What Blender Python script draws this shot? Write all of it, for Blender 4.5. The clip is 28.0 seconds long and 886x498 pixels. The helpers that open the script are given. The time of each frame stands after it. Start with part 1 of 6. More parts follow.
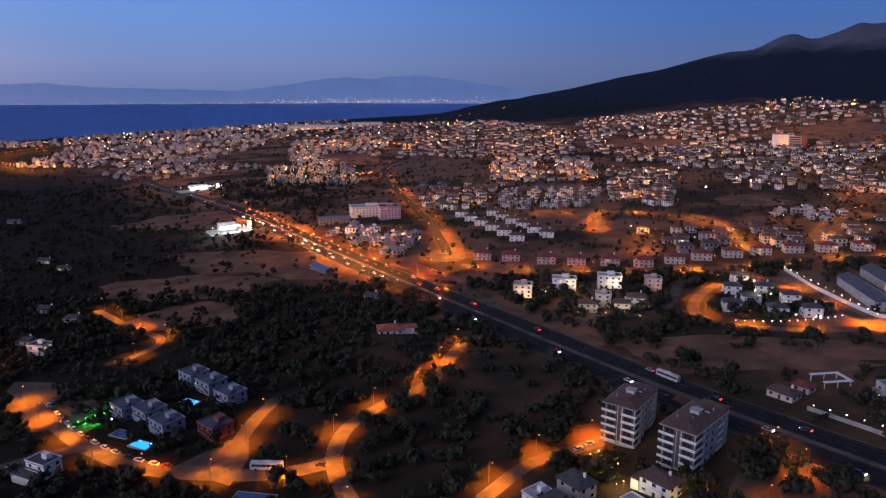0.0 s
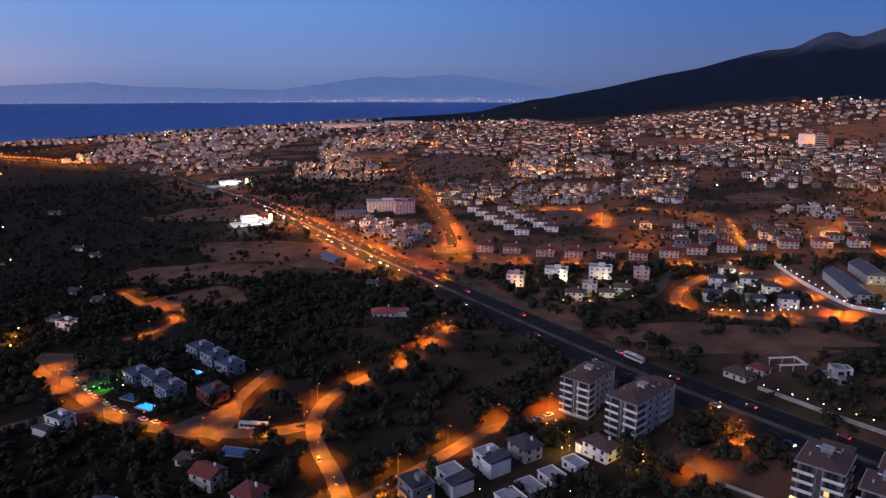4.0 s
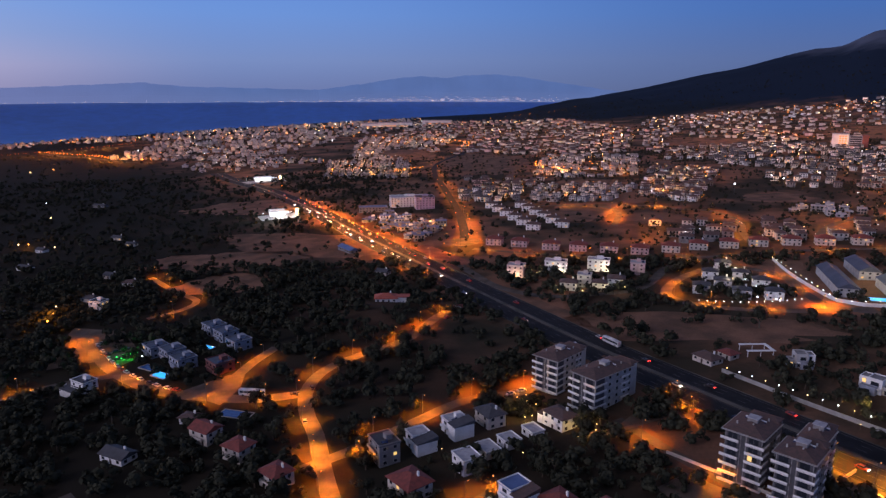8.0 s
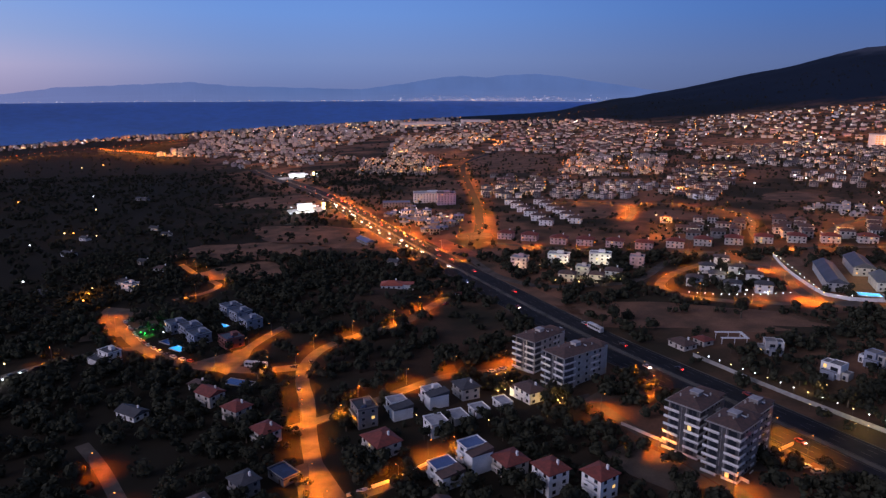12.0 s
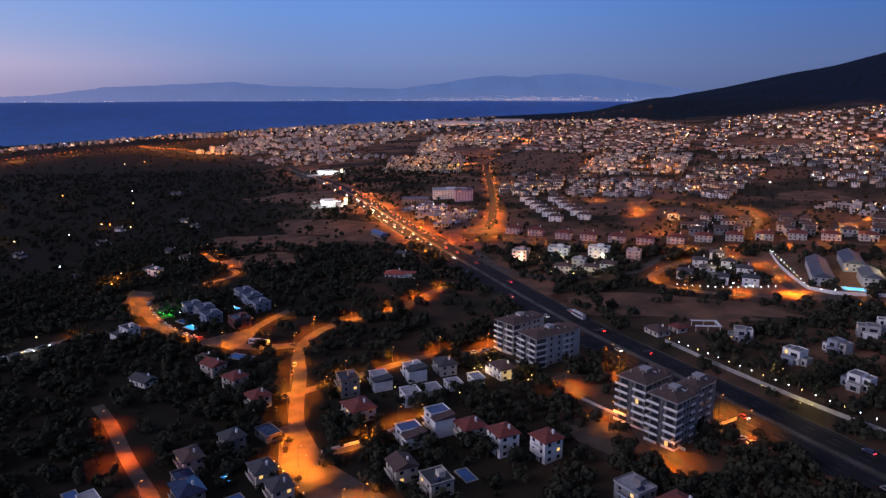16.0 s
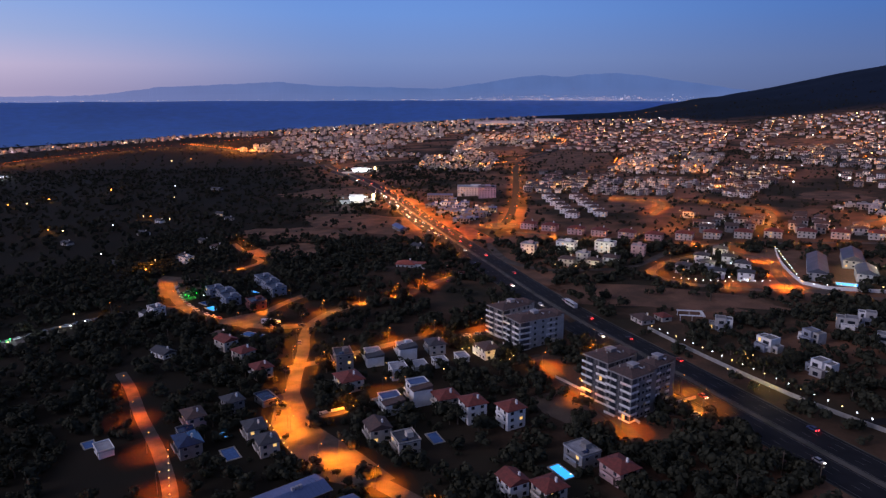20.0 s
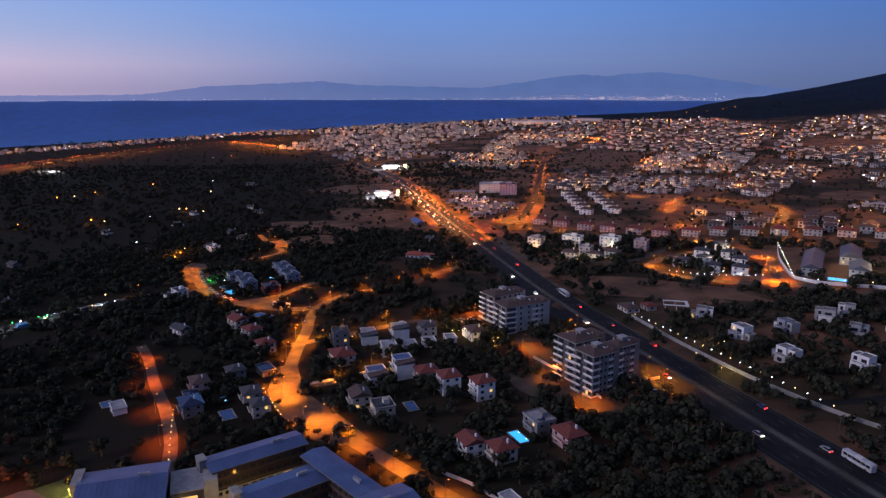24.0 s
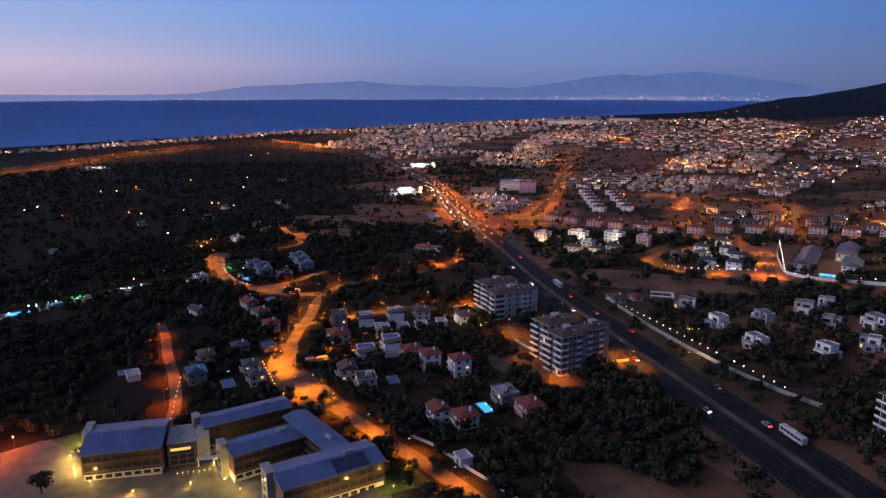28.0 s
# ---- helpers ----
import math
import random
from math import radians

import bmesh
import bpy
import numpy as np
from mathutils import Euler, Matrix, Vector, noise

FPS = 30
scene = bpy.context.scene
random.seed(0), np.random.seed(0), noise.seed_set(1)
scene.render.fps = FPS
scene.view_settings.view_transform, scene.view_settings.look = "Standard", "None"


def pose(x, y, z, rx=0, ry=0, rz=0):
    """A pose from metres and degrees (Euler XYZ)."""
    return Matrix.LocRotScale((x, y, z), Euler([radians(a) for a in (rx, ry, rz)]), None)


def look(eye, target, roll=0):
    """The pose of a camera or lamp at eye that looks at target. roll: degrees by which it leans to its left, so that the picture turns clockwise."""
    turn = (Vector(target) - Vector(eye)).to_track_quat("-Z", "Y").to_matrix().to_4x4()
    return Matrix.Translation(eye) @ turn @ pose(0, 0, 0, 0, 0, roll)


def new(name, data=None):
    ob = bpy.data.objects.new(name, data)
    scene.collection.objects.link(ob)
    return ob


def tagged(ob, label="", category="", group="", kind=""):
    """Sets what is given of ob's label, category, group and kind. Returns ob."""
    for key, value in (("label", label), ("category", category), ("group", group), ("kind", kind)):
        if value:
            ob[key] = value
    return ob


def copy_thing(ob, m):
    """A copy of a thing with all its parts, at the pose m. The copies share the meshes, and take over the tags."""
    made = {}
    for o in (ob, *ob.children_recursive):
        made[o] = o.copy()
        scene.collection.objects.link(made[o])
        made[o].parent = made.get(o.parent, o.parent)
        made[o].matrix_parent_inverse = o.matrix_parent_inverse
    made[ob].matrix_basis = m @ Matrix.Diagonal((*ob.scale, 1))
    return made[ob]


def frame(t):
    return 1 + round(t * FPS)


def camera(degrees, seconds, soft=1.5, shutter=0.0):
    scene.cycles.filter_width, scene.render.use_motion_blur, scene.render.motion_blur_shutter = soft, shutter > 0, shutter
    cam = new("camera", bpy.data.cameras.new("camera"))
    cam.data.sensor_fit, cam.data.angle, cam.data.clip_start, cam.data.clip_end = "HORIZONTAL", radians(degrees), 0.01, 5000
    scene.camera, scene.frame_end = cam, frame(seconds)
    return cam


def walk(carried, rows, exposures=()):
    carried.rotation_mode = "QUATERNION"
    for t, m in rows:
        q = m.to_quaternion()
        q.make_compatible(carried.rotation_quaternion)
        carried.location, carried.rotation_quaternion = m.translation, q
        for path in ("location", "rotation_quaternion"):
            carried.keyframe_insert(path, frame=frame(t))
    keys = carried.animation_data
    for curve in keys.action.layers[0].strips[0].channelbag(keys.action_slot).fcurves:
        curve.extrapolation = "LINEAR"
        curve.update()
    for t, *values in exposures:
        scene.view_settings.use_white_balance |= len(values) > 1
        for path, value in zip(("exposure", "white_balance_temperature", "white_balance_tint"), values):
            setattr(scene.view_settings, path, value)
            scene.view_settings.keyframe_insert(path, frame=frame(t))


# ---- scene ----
cam = camera(65.4, 28.0, soft=1.35)
METRES, EYE, TILT, LEAN, TURN = 260.0, 134.0, 0.0, -2.5, 0.0
ROWS = [
    (0.0, 0.0, 0.0, 0.0, -0.57, -12.88, 2.49),
    (0.5, 0.0126, -0.0127, -0.0003, -0.26, -12.89, 2.48),
    (1.0, 0.0252, -0.0259, -0.0009, 0.11, -12.87, 2.48),
    (1.5, 0.0382, -0.0382, -0.0015, 0.49, -12.88, 2.48),
    (2.0, 0.051, -0.0508, -0.0021, 0.87, -12.87, 2.47),
    (2.5, 0.064, -0.0633, -0.0027, 1.26, -12.86, 2.47),
    (3.0, 0.077, -0.0757, -0.0032, 1.69, -12.85, 2.47),
    (3.5, 0.09, -0.088, -0.004, 2.11, -12.84, 2.48),
    (5.5, 0.1437, -0.137, -0.0064, 3.77, -12.75, 2.52),
    (6.0, 0.1571, -0.1488, -0.0072, 4.21, -12.74, 2.53),
    (6.5, 0.1707, -0.1607, -0.0078, 4.66, -12.72, 2.53),
    (7.0, 0.1842, -0.1722, -0.0084, 5.12, -12.7, 2.53),
    (7.5, 0.198, -0.1838, -0.009, 5.58, -12.7, 2.53),
    (8.0, 0.2117, -0.1952, -0.0096, 6.04, -12.69, 2.52),
    (8.5, 0.2255, -0.2065, -0.0104, 6.45, -12.68, 2.51),
    (9.0, 0.2394, -0.2177, -0.0112, 6.83, -12.66, 2.51),
    (9.5, 0.2535, -0.2287, -0.0117, 7.26, -12.66, 2.49),
    (10.0, 0.2676, -0.2394, -0.012, 7.74, -12.65, 2.48),
    (10.5, 0.2817, -0.2506, -0.0129, 8.22, -12.62, 2.49),
    (11.0, 0.296, -0.2614, -0.0135, 8.72, -12.61, 2.48),
    (11.5, 0.3103, -0.2719, -0.0142, 9.2, -12.59, 2.48),
    (12.0, 0.3246, -0.2825, -0.0148, 9.65, -12.57, 2.47),
    (12.5, 0.3392, -0.2927, -0.0156, 10.1, -12.55, 2.47),
    (14.5, 0.3982, -0.3329, -0.0177, 11.59, -12.52, 2.47),
    (15.0, 0.4131, -0.3426, -0.0184, 12.0, -12.49, 2.46),
    (15.5, 0.428, -0.3523, -0.0189, 12.44, -12.48, 2.46),
    (16.0, 0.443, -0.3619, -0.0195, 12.91, -12.46, 2.45),
    (16.5, 0.4582, -0.3715, -0.02, 13.37, -12.44, 2.44),
    (17.0, 0.4735, -0.3808, -0.0207, 13.84, -12.41, 2.43),
    (17.5, 0.4887, -0.3899, -0.0214, 14.32, -12.38, 2.44),
    (18.0, 0.5039, -0.3988, -0.0218, 14.79, -12.38, 2.41),
    (18.5, 0.5195, -0.4078, -0.0225, 15.27, -12.37, 2.43),
    (19.0, 0.5349, -0.4163, -0.0232, 15.74, -12.36, 2.42),
    (19.5, 0.5504, -0.4253, -0.024, 16.21, -12.34, 2.43),
    (20.0, 0.566, -0.4339, -0.0248, 16.67, -12.32, 2.42),
    (20.5, 0.5816, -0.4424, -0.0254, 17.14, -12.31, 2.42),
    (21.0, 0.5972, -0.4505, -0.0263, 17.59, -12.3, 2.41),
    (21.5, 0.613, -0.4586, -0.0271, 18.04, -12.3, 2.4),
    (23.5, 0.6768, -0.4904, -0.0293, 19.79, -12.26, 2.37),
    (24.0, 0.6927, -0.4978, -0.0302, 20.2, -12.23, 2.34),
    (24.5, 0.7088, -0.5052, -0.0307, 20.62, -12.21, 2.33),
    (25.0, 0.7249, -0.5125, -0.0314, 21.04, -12.19, 2.31),
    (25.5, 0.7411, -0.5197, -0.032, 21.46, -12.17, 2.3),
    (26.0, 0.7573, -0.5267, -0.0328, 21.88, -12.15, 2.29),
    (26.5, 0.7736, -0.5336, -0.0332, 22.31, -12.13, 2.29),
    (27.0, 0.79, -0.5403, -0.034, 22.73, -12.11, 2.28),
    (27.5, 0.8063, -0.5469, -0.0347, 23.16, -12.11, 2.27),
    (28.0, 0.8228, -0.5533, -0.0355, 23.59, -12.11, 2.27),
]
walk(cam, [(t, pose(0, 0, EYE, TILT, LEAN, TURN) @ pose(METRES * x, METRES * y, METRES * z, 90 + pitch, roll, yaw)) for t, x, y, z, yaw, pitch, roll in ROWS],
     exposures=((0.0, 6.2), (28.0, 6.2)))
DIM = 1 / 64  # light of the place at this exposure

# ---- dusk sky, after sunset: blue above, mauve low in the west ----
world = bpy.data.worlds.new("dusk")
scene.world = world
world.use_nodes = True
wn, wl = world.node_tree.nodes, world.node_tree.links
bg = wn["Background"]
tc = wn.new("ShaderNodeTexCoord")
sep = wn.new("ShaderNodeSeparateXYZ")
wl.new(tc.outputs["Generated"], sep.inputs[0])


def world_ramp(stops):
    r = wn.new("ShaderNodeValToRGB")
    while len(r.color_ramp.elements) < len(stops):
        r.color_ramp.elements.new(0.5)
    for e, (p, c) in zip(r.color_ramp.elements, stops):
        e.position, e.color = p, (*c, 1)
    wl.new(sep.outputs["Z"], r.inputs[0])
    return r


east = world_ramp([(0.0, (0.085, 0.12, 0.25)), (0.04, (0.085, 0.132, 0.30)), (0.1, (0.056, 0.134, 0.385)), (0.2, (0.041, 0.125, 0.43)), (0.4, (0.085, 0.12, 0.27)), (0.7, (0.105, 0.105, 0.155)), (1.0, (0.105, 0.10, 0.14))])
north = world_ramp([(0.0, (0.135, 0.175, 0.365)), (0.04, (0.165, 0.235, 0.47)), (0.1, (0.135, 0.26, 0.60)), (0.2, (0.085, 0.22, 0.64)), (0.4, (0.10, 0.135, 0.28)), (1.0, (0.105, 0.10, 0.14))])
west = world_ramp([(0.0, (0.46, 0.36, 0.50)), (0.03, (0.60, 0.48, 0.62)), (0.07, (0.38, 0.43, 0.65)), (0.12, (0.25, 0.38, 0.70)), (0.2, (0.15, 0.32, 0.74)), (0.4, (0.13, 0.165, 0.32)), (1.0, (0.105, 0.10, 0.14))])


def world_mix(first, second, lo, hi):
    side = wn.new("ShaderNodeMapRange")
    side.interpolation_type = "SMOOTHSTEP"
    side.inputs["From Min"].default_value, side.inputs["From Max"].default_value = lo, hi
    side.inputs["To Min"].default_value, side.inputs["To Max"].default_value = 1.0, 0.0
    wl.new(sep.outputs["X"], side.inputs["Value"])
    mixw = wn.new("ShaderNodeMix")
    mixw.data_type = "RGBA"
    wl.new(side.outputs[0], mixw.inputs["Factor"])
    wl.new(first, mixw.inputs[6])
    wl.new(second, mixw.inputs[7])
    return mixw.outputs[2]


wl.new(world_mix(world_mix(east.outputs[0], north.outputs[0], -0.40, 0.45), west.outputs[0], -1.0, -0.36), bg.inputs["Color"])
bg.inputs["Strength"].default_value = DIM

sun = new("afterglow", bpy.data.lights.new("afterglow", "SUN"))
sun.data.energy, sun.data.angle, sun.data.color = 1.05 * DIM, radians(40), (0.95, 0.80, 0.95)
sun.matrix_world = look((-60, -42, 26), (0, 0, 0))

# ---- materials ----


def mat(name, base, rough=0.8, metal=0.0, alt=None, scale=0.5, fine=8.0, bump=0.0, rand=0.0, gloss=0.5):
    """A two-scale mottled surface: base and alt mixed by coarse noise, darkened by fine grain."""
    m = bpy.data.materials.new(name)
    m.use_nodes = True
    n, l = m.node_tree.nodes, m.node_tree.links
    b = n["Principled BSDF"]
    b.inputs["Roughness"].default_value, b.inputs["Metallic"].default_value = rough, metal
    b.inputs["Specular IOR Level"].default_value = gloss
    geo = n.new("ShaderNodeNewGeometry")
    coarse, grain = n.new("ShaderNodeTexNoise"), n.new("ShaderNodeTexNoise")
    for t, s in ((coarse, scale), (grain, fine)):
        t.inputs["Scale"].default_value, t.inputs["Detail"].default_value = s, 4
        l.new(geo.outputs["Position"], t.inputs["Vector"])
    ramp = n.new("ShaderNodeMapRange")
    ramp.inputs["From Min"].default_value, ramp.inputs["From Max"].default_value = 0.38, 0.62
    l.new(coarse.outputs["Fac"], ramp.inputs["Value"])
    mix = n.new("ShaderNodeMix")
    mix.data_type = "RGBA"
    alt = alt or tuple(0.75 * c for c in base)
    mix.inputs[6].default_value, mix.inputs[7].default_value = (*base, 1), (*alt, 1)
    l.new(ramp.outputs[0], mix.inputs["Factor"])
    hsv = n.new("ShaderNodeHueSaturation")
    l.new(mix.outputs[2], hsv.inputs["Color"])
    val = n.new("ShaderNodeMath")
    val.operation = "MULTIPLY_ADD"
    l.new(grain.outputs["Fac"], val.inputs[0])
    val.inputs[1].default_value, val.inputs[2].default_value = 0.6, 0.7
    l.new(val.outputs[0], hsv.inputs["Value"])
    if rand:
        info = n.new("ShaderNodeObjectInfo")
        add = n.new("ShaderNodeMath")
        add.operation = "MULTIPLY_ADD"
        l.new(info.outputs["Random"], add.inputs[0])
        add.inputs[1].default_value = rand
        l.new(val.outputs[0], add.inputs[2])
        l.new(add.outputs[0], hsv.inputs["Value"])
    l.new(hsv.outputs[0], b.inputs["Base Color"])
    if bump:
        bp = n.new("ShaderNodeBump")
        bp.inputs["Strength"].default_value = bump
        l.new(grain.outputs["Fac"], bp.inputs["Height"])
        l.new(bp.outputs[0], b.inputs["Normal"])
    return m


def glow(name, colour, strength):
    m = bpy.data.materials.new(name)
    m.use_nodes = True
    b = m.node_tree.nodes["Principled BSDF"]
    b.inputs["Base Color"].default_value = (*colour, 1)
    b.inputs["Emission Color"].default_value = (*colour, 1)
    b.inputs["Emission Strength"].default_value = strength * DIM
    return m


M_ASPHALT = mat("asphalt", (0.019, 0.019, 0.022), 0.85, alt=(0.012, 0.012, 0.015), scale=0.15, fine=6, bump=0.1, gloss=0.2)
M_LANE = mat("worn_lane", (0.115, 0.095, 0.08), 0.9, alt=(0.065, 0.055, 0.047), scale=0.12, fine=3, bump=0.1, gloss=0.2)
M_DIRT = mat("dirt_lot", (0.14, 0.105, 0.08), 0.95, alt=(0.09, 0.07, 0.055), scale=0.1, fine=2, bump=0.2, gloss=0.15)
M_MEDIAN = mat("median_scrub", (0.11, 0.10, 0.085), 0.95, alt=(0.05, 0.05, 0.04), scale=0.08, fine=2, bump=0.3)
M_EARTH = mat("red_earth", (0.30, 0.115, 0.075), 0.97, alt=(0.20, 0.08, 0.055), scale=0.1, fine=1.2, bump=0.3, gloss=0.1)
M_FIELD = mat("dry_grass", (0.23, 0.125, 0.082), 0.97, alt=(0.12, 0.075, 0.052), scale=0.05, fine=0.9, bump=0.3, gloss=0.1)
M_LINE = mat("road_paint", (0.11, 0.11, 0.105), 0.8, fine=2)
M_CONC = mat("concrete", (0.38, 0.37, 0.35), 0.85, scale=0.4, fine=5, bump=0.1)
M_WHITE = mat("white_render", (0.82, 0.81, 0.80), 0.8, alt=(0.72, 0.71, 0.69), scale=0.3, fine=5)
M_CREAM = mat("cream_render", (0.58, 0.52, 0.46), 0.8, alt=(0.50, 0.45, 0.40), scale=0.3, fine=5)
M_PINK = mat("pink_render", (0.62, 0.42, 0.40), 0.8, scale=0.3, fine=5)
M_LILAC = mat("lilac_render", (0.55, 0.42, 0.52), 0.8, scale=0.3, fine=5)
M_GREYW = mat("grey_render", (0.24, 0.23, 0.23), 0.8, scale=0.3, fine=5)
M_TERRA = mat("terracotta_cladding", (0.13, 0.075, 0.062), 0.8, scale=0.3, fine=5)
M_BLUEG = mat("blue_grey_render", (0.30, 0.33, 0.40), 0.8, scale=0.3, fine=5)
M_GREYL = mat("light_grey_render", (0.46, 0.45, 0.44), 0.8, scale=0.3, fine=5)
M_MAROON = mat("maroon_render", (0.20, 0.07, 0.06), 0.8, scale=0.3, fine=5)
M_TILE = mat("red_tile", (0.23, 0.052, 0.040), 0.75, alt=(0.15, 0.040, 0.032), scale=0.8, fine=4, bump=0.3)
M_TILEB = mat("bright_red_tile", (0.42, 0.10, 0.065), 0.75, alt=(0.32, 0.08, 0.055), scale=0.8, fine=4, bump=0.3)
M_DTILE = mat("brown_tile", (0.12, 0.07, 0.06), 0.8, alt=(0.08, 0.055, 0.05), scale=0.8, fine=4, bump=0.3)
M_FLAT = mat("roof_membrane", (0.42, 0.42, 0.45), 0.85, alt=(0.32, 0.32, 0.35), scale=0.5, fine=3)
M_DARK = mat("dark_roofing", (0.07, 0.07, 0.08), 0.7, scale=0.5, fine=3)
M_METAL = mat("blue_sheet_roof", (0.115, 0.175, 0.36), 0.5, 0.2, alt=(0.085, 0.135, 0.29), scale=0.15, fine=2)
M_SLATE = mat("grey_sheet_roof", (0.10, 0.11, 0.145), 0.55, 0.2, alt=(0.075, 0.085, 0.11), scale=0.15, fine=2)
M_BRICK = mat("brown_cladding", (0.050, 0.034, 0.030), 0.8, scale=0.5, fine=6)
M_GLASS = mat("window_glass", (0.025, 0.03, 0.04), 0.12, fine=1)
M_FRAME = mat("window_frame_paint", (0.45, 0.44, 0.43), 0.6)
M_BLUE_LIT = mat("blue_lit_tent", (0.10, 0.32, 0.55), 0.3, fine=4)
M_WATER = mat("pool_water", (0.05, 0.14, 0.40), 0.08, scale=0.8)
M_LEAF = mat("olive_foliage", (0.035, 0.036, 0.024), 0.95, alt=(0.019, 0.021, 0.015), scale=0.12, fine=1.5, rand=0.5, gloss=0.08)
M_BARK = mat("bark", (0.10, 0.075, 0.055), 0.95, fine=6)
M_POLE = mat("galvanised_pole", (0.10, 0.10, 0.10), 0.6, 0.3)
M_TYRE = mat("rubber", (0.025, 0.025, 0.025), 0.9)
M_SOLAR = mat("solar_glass", (0.02, 0.035, 0.10), 0.2)
M_COURT = mat("play_court", (0.20, 0.13, 0.12), 0.9, alt=(0.15, 0.10, 0.095), scale=0.2, fine=3)
M_GRASS = mat("lawn", (0.06, 0.11, 0.03), 0.95, fine=4, bump=0.2)
M_YARD = mat("yard_paving", (0.15, 0.135, 0.12), 0.9, alt=(0.10, 0.092, 0.083), scale=0.2, fine=3)
M_SODIUM = glow("sodium_bulb", (1.0, 0.32, 0.05), 5)
M_WARM = glow("warm_bulb", (1.0, 0.66, 0.26), 4)
M_COOL = glow("white_bulb", (0.85, 0.93, 1.0), 6)
M_LIT = glow("lit_window", (1.0, 0.60, 0.20), 0.8)
M_BAY = glow("lit_front", (1.0, 0.42, 0.14), 0.5)
M_RED = glow("tail_light", (1.0, 0.03, 0.03), 18)
M_HEAD = glow("head_light", (1.0, 0.90, 0.74), 60)
M_GREEN = glow("green_bulb", (0.03, 1.0, 0.12), 4)
M_BLUEP = glow("lit_pool", (0.03, 0.35, 1.0), 1.3)
M_CAR = [mat("car_" + n, c, 0.3, 0.2, fine=1) for n, c in (("white", (0.7, 0.7, 0.7)), ("silver", (0.4, 0.4, 0.42)), ("black", (0.03, 0.03, 0.035)), ("red", (0.35, 0.04, 0.04)), ("blue", (0.05, 0.08, 0.2)))]

# ---- mesh helpers ----


SWELLS = ((64, 240, 34, -4.6), (-32, 345, 40, 6.5), (45, 28, 55, -3.2))


def slope(x, y):
    """Height of the land: it falls evenly to the sea in the west and rises to a mountain in the east."""
    z = 0.0437 * x
    for cx, cy, rad, h in SWELLS:
        q = ((x - cx) ** 2 + (y - cy) ** 2) / rad ** 2
        if q < 4:
            z += h * math.exp(-2 * q)
    r = math.hypot(x, y)
    if r > 1500 and y > 0:
        az = math.degrees(math.atan2(x, y))
        up = np.interp(az, (0.5, 4, 8.9, 11.5, 14.1, 18.2, 22.1, 24, 25.4, 26.3, 27, 27.8, 29.3, 30.6, 31.5, 33, 40, 60), (-1.55, -1.05, -0.2, 0.35, 0.92, 1.8, 2.8, 3.0, 3.72, 4.1, 3.98, 3.62, 4.15, 4.68, 4.45, 4.7, 5.3, 6.0))
        crest = EYE + 4300 * math.tan(radians(float(up)))
        f = min(1.0, max(0.0, (r - 2400) / 1900))
        f = f * f * (2 - f)
        w = min(1.0, max(0.0, (az + 1.5) / 4))
        base = z + 42 * max(0.0, min(1.0, (az - 14) / 18)) * min(1, (r - 1500) / 900)
        z = base + w * f * (crest - base) + w * f * 22 * noise.noise((x / 260, y / 260, 0)) * (1 - f * 0.4)
    return z


def box(bm, x0, x1, y0, y1, z0, z1):
    v = [bm.verts.new((x, y, z)) for z in (z0, z1) for x, y in ((x0, y0), (x1, y0), (x1, y1), (x0, y1))]
    for f in ((3, 2, 1, 0), (4, 5, 6, 7), (0, 1, 5, 4), (1, 2, 6, 5), (2, 3, 7, 6), (3, 0, 4, 7)):
        bm.faces.new([v[i] for i in f])
    return v


def hip(bm, w, d, z, rise, over=0.5, gable=False, x=0.0, y=0.0):
    a, b = w / 2 + over, d / 2 + over
    q = [bm.verts.new((x + sx * a, y + sy * b, z + k)) for k in (-0.12, 0.08) for sx, sy in ((-1, -1), (1, -1), (1, 1), (-1, 1))]
    bm.faces.new([q[i] for i in (3, 2, 1, 0)])
    for i in range(4):
        j = (i + 1) % 4
        bm.faces.new((q[i], q[j], q[4 + j], q[4 + i]))
    if w >= d:
        e = a if gable else max(0.3, a - b)
        r = [bm.verts.new((x - e, y, z + rise)), bm.verts.new((x + e, y, z + rise))]
        fs = ((q[4], q[5], r[1], r[0]), (q[6], q[7], r[0], r[1]), (q[5], q[6], r[1]), (q[7], q[4], r[0]))
    else:
        e = b if gable else max(0.3, b - a)
        r = [bm.verts.new((x, y - e, z + rise)), bm.verts.new((x, y + e, z + rise))]
        fs = ((q[5], q[6], r[1], r[0]), (q[7], q[4], r[0], r[1]), (q[4], q[5], r[0]), (q[6], q[7], r[1]))
    for f in fs:
        bm.faces.new(f)


def ball(bm, x, y, z, r, seg=6, ring=4):
    bmesh.ops.create_uvsphere(bm, u_segments=seg, v_segments=ring, radius=r, matrix=Matrix.Translation((x, y, z)))


def rod(bm, x, y, z0, z1, r0, r1, seg=8):
    bmesh.ops.create_cone(bm, cap_ends=True, segments=seg, radius1=r0, radius2=r1, depth=z1 - z0, matrix=Matrix.Translation((x, y, (z0 + z1) / 2)))


def mesh_of(name, bm, material):
    me = bpy.data.meshes.new(name)
    bm.normal_update()
    bm.to_mesh(me)
    bm.free()
    me.materials.append(material)
    return me


def part(name, bm, material, parent, label=""):
    ob = new(name, mesh_of(name, bm, material))
    ob.parent = parent
    if label:
        ob["label"] = label
    return ob


def boxes(name, material, parent, *dims, label=""):
    bm = bmesh.new()
    for d in dims:
        box(bm, *d)
    return part(name, bm, material, parent, label)


